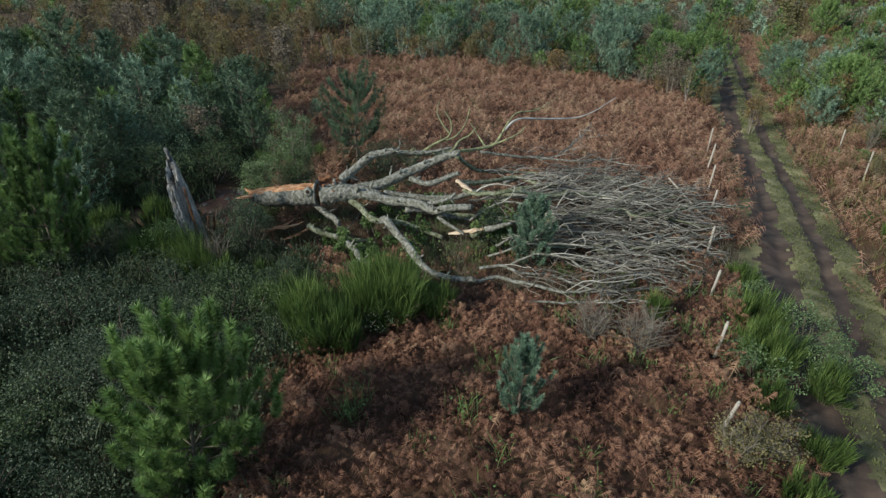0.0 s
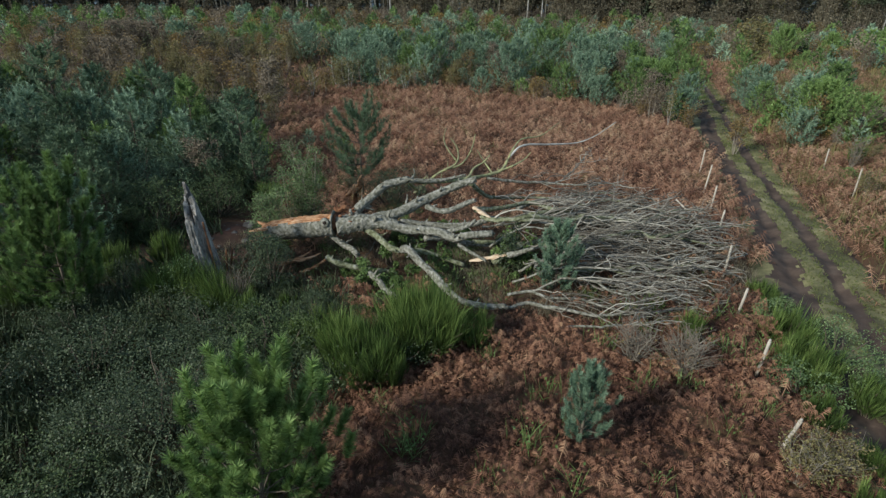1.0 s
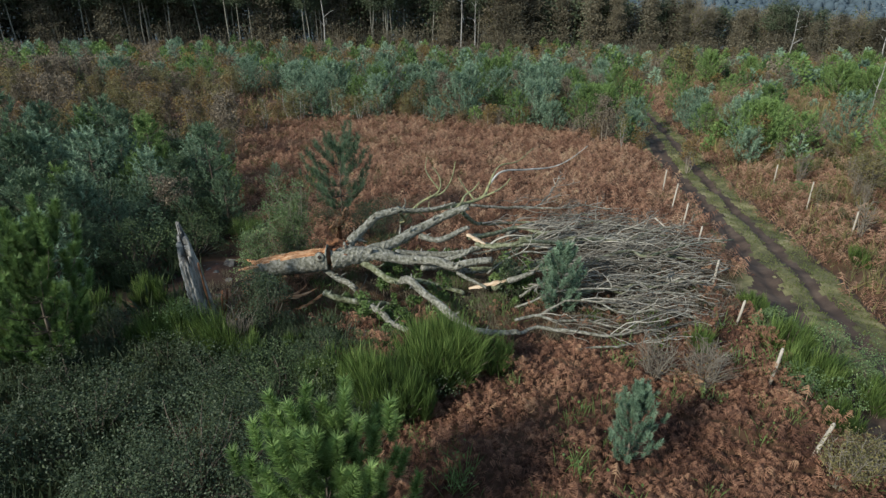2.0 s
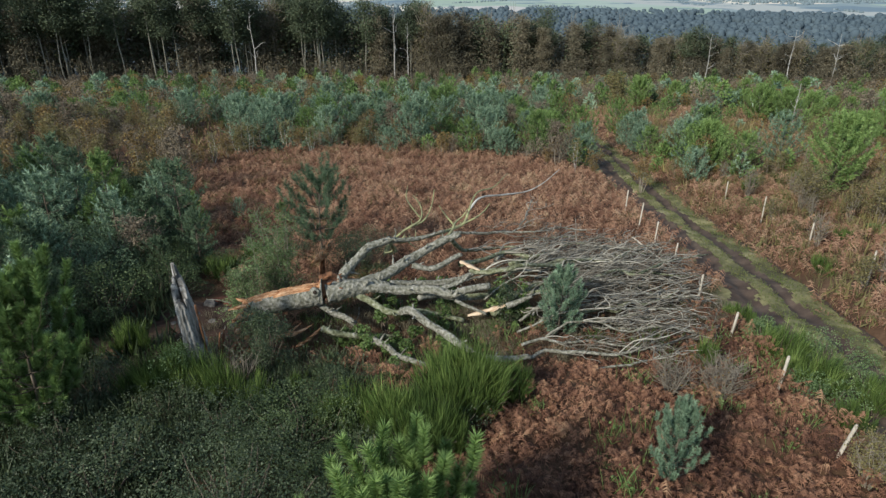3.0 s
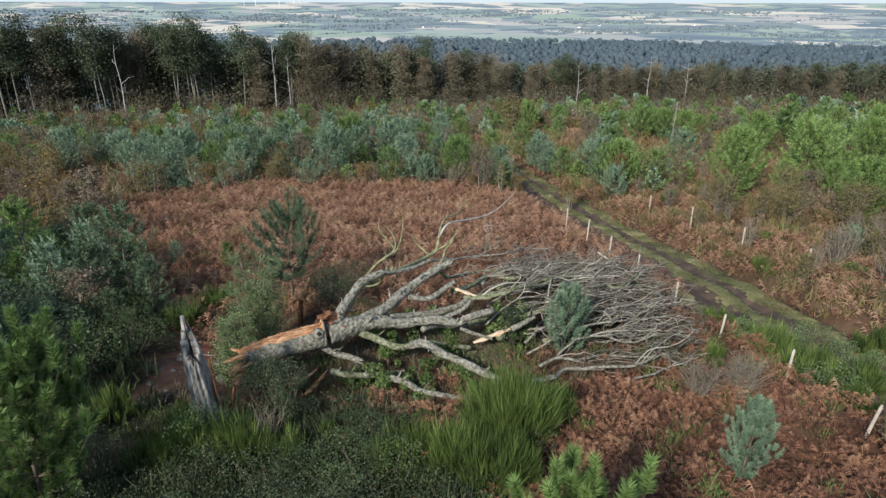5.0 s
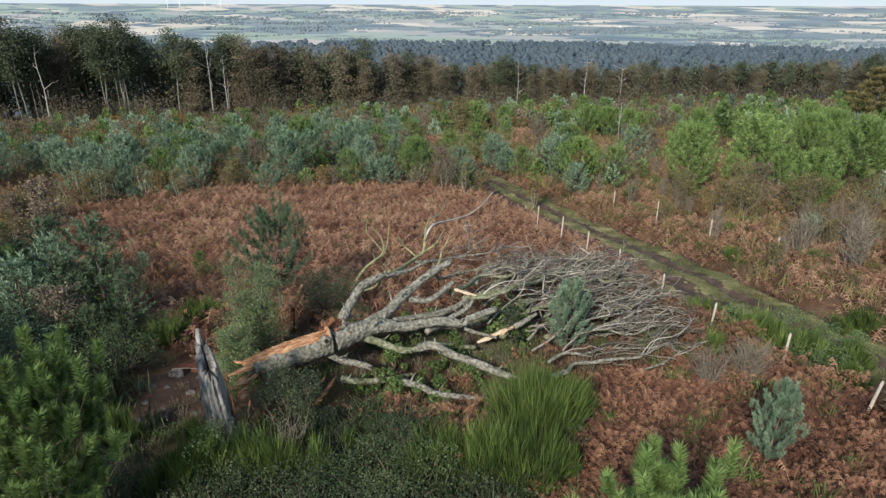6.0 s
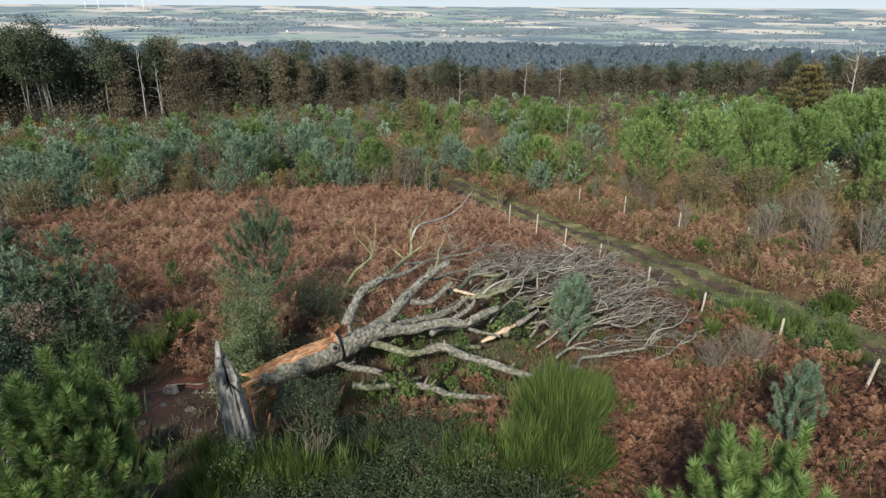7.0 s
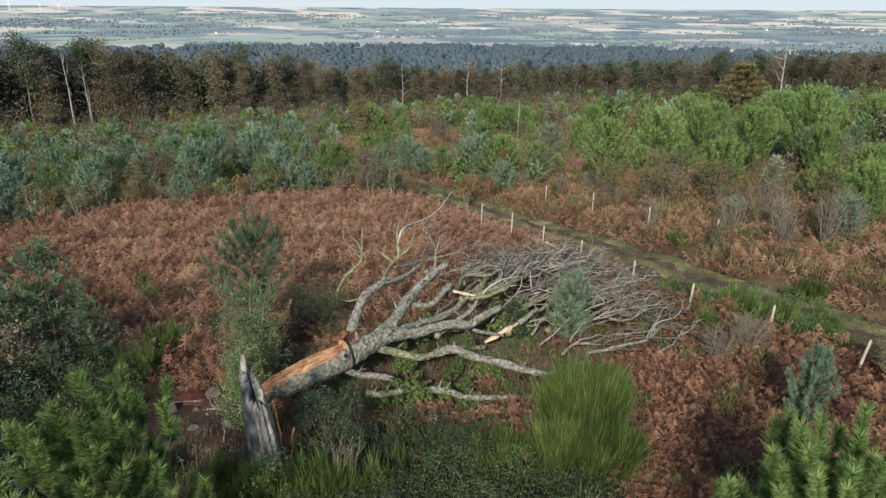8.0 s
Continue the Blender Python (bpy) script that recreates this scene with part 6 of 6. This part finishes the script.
heath("heath", (-16, 20, 24, 62), 1900, lambda x, y: (patchy(x, y, 0.5, 1.0) > 0.3 + 0.04 * x) & in_clearing(x, y), FINE, 0.6, 1.2, OLIVE, "olive weeds among the far bracken")
heath("heath", (-16, -3.6, 2, 19), 1900, lambda x, y: x < -4.2, FINE, 0.8, 1.5, HOLLY, "dark low bramble growth under the thicket's edge")
heath("heath", (9, 60, 6, 75), 2200, lambda x, y: x > 6.5 + 0.41 * y, FINE, 0.9, 1.7, OLIVE, "dry olive grass and weeds beyond the track")
heath("heath", (-1, 12, 15, 26), 900, lambda x, y: ((x - 5) / 6.0) ** 2 + ((y - 20.3) / 4.5) ** 2 < 1, FINE, 0.4, 0.8, BROWN, "brown litter and stalks under the crown")
heath("heath", (-40, 45, -16, 6), 1500, lambda x, y: y > -40, TUFTS, 0.5, 1.1, OLIVE, "low olive scrub on the hill")


# fence stakes along both sides of the track
def stake(top, lean=(0, 0), height=1.75):
    x, y, z = top
    zg = float(gz(x, y))
    ob = thing("fence_post", (x - lean[0], y - lean[1], zg), "pale round wooden fence stake standing in bracken", "post", "fence posts")
    g = Geo()
    line = bend([(0, 0, -0.1), (lean[0] * 0.5 + 0.01, lean[1] * 0.5, (z - zg) * 0.5), (lean[0], lean[1], z - zg)], 6)
    tube(g, line, 0.046, 0.04, 10, 0.05)
    part("stake", g, POST, ob, smooth=True)
    g = Geo()
    tube(g, np.array([line[-1], line[-1] + [0.005, 0, 0.05]]), 0.04, 0.024, 10, 0.04)
    part("tip", g, POST, ob)
    return ob


for x, y, z, lx, ly in [(6.32, 10.0, 2.32, 0.15, -0.1), (7.3, 13.03, 2.08, 0.1, 0), (8.5, 16.36, 1.46, 0.12, 0), (9.5, 19.45, 1.26, 0.06, 0), (11.05, 23.15, 0.85, 0.1, 0),
                        (12.2, 26.3, 0.55, 0.08, 0), (13.45, 29.5, 0.3, 0.2, 0.1), (14.7, 33.0, -0.2, 0.06, 0),
                        (17.5, 19.06, 1.42, 0, 0), (19.1, 23.67, 0.72, 0, 0), (20.58, 28.4, 0.35, 0, 0), (22.15, 33.3, -0.44, 0, 0)]:
    stake((x, y, z), (lx, ly))
# the slanting loose stake in the branches
ob = thing("loose_stake", (9.9, 23.6, float(gz(9.9, 23.6))), "thin pale loose pole leaning among the branch tips", "pole")
g = Geo()
b = np.array(ob.location)
tube(g, np.array([(9.4, 24.2, 0.95), (9.9, 23.4, 0.5), (10.5, 22.4, 0.0)]) - b, 0.035, 0.03, 7, 0.05)
part("pole", g, POST, ob, smooth=True)


# stones and churned earth by the stump
def stone(x, y, size):
    bm = bmesh.new()
    bmesh.ops.create_icosphere(bm, subdivisions=2, radius=size)
    for v in bm.verts:
        v.co *= 1 + 0.6 * noise.noise(v.co * (1.4 / size) + Vector((x, y, 0)))
        v.co.z *= 0.65
    me = bpy.data.meshes.new("stone")
    bm.to_mesh(me)
    bm.free()
    me.materials.append(STONE)
    ob = new("stone", me)
    ob.location = (x, y, float(gz(x, y)) + size * 0.3)
    return tagged(ob, "rough grey stone lying on churned earth", "stone", "stones")


for x, y, size in [(-8.94, 25.3, 0.26), (-7.4, 25.4, 0.3), (-8.3, 24.8, 0.14), (-9.4, 24.6, 0.12), (-8.8, 23.9, 0.16), (-8.0, 23.4, 0.18), (-9.6, 23.2, 0.1), (-7.8, 24.2, 0.11),
                   (-9.0, 22.6, 0.13), (-10.2, 24.0, 0.12), (-6.3, 18.2, 0.16), (-4.9, 18.2, 0.2)]:
    stone(x, y, size)
for k in range(34):
    stone(rng.uniform(-10.6, -6.8), rng.uniform(21.6, 25.6), rng.uniform(0.04, 0.1))
for k in range(14):
    stone(rng.uniform(-7.0, -3.2), rng.uniform(17.3, 19.2), rng.uniform(0.05, 0.13))


# far off on the plain: wind turbines on the skyline and a few farmhouses
def turbine(azimuth, turn):
    a = radians(azimuth)
    x, y = -14 + 4300 * math.sin(a), 7 + 4300 * math.cos(a)
    ob = thing("wind_turbine", (x, y, float(gz(x, y))), "distant white wind turbine on the skyline", "wind turbine", "wind turbines")
    g = Geo()
    tube(g, np.array([(0, 0, 0), (0, 0, 62)]), 2.2, 1.3, 8)
    part("tower", g, WHITE, ob, smooth=True)
    g = Geo()
    tube(g, np.array([(0, -3, 62), (0, 4, 62)]), 1.8, 1.4, 8)
    part("nacelle", g, WHITE, ob)
    for k in range(3):
        b = radians(turn + 120 * k)
        g = Geo()
        tube(g, np.array([(0, -3.5, 62), (12 * math.sin(b), -3.5, 62 + 12 * math.cos(b)), (30 * math.sin(b), -3.5, 62 + 30 * math.cos(b))]), 1.4, 0.4, 5)
        part("blade", g, WHITE, ob)


for az, turn in ((11.3, 10), (12.2, 50), (14.1, 95), (15.3, 30), (15.8, 70)):
    turbine(az, turn)


def farmhouse(x, y, turn):
    ob = thing("farmhouse", (x, y, float(gz(x, y))), "distant pale farmhouse with a gabled roof", "house", "farmhouses")
    ob.matrix_basis = pose(x, y, float(gz(x, y)), 0, 0, turn)
    L_, W_, H_, R_ = 7.0, 3.5, 3.6, 3.2
    g = Geo()
    v = [(-L_, -W_, -1), (L_, -W_, -1), (L_, W_, -1), (-L_, W_, -1), (-L_, -W_, H_), (L_, -W_, H_), (L_, W_, H_), (-L_, W_, H_), (-L_, 0, H_ + R_), (L_, 0, H_ + R_)]
    g.add(v, [(0, 1, 5), (0, 5, 4), (2, 3, 7), (2, 7, 6), (1, 2, 6), (1, 6, 5), (3, 0, 4), (3, 4, 7), (5, 6, 9), (7, 4, 8)])
    part("wall", g, WHITE, ob)
    g = Geo()
    e = 0.6
    g.add([(-L_ - e, -W_ - e, H_ - 0.3), (L_ + e, -W_ - e, H_ - 0.3), (L_ + e, 0, H_ + R_ + 0.3), (-L_ - e, 0, H_ + R_ + 0.3), (L_ + e, W_ + e, H_ - 0.3), (-L_ - e, W_ + e, H_ - 0.3)],
          [(0, 1, 2), (0, 2, 3), (3, 2, 4), (3, 4, 5)])
    part("roof", g, ROOF, ob)


for k in range(10):
    a, d = radians(rng.uniform(8, 85)), rng.uniform(1700, 3300)
    farmhouse(d * math.sin(a), d * math.cos(a), rng.uniform(0, 180))
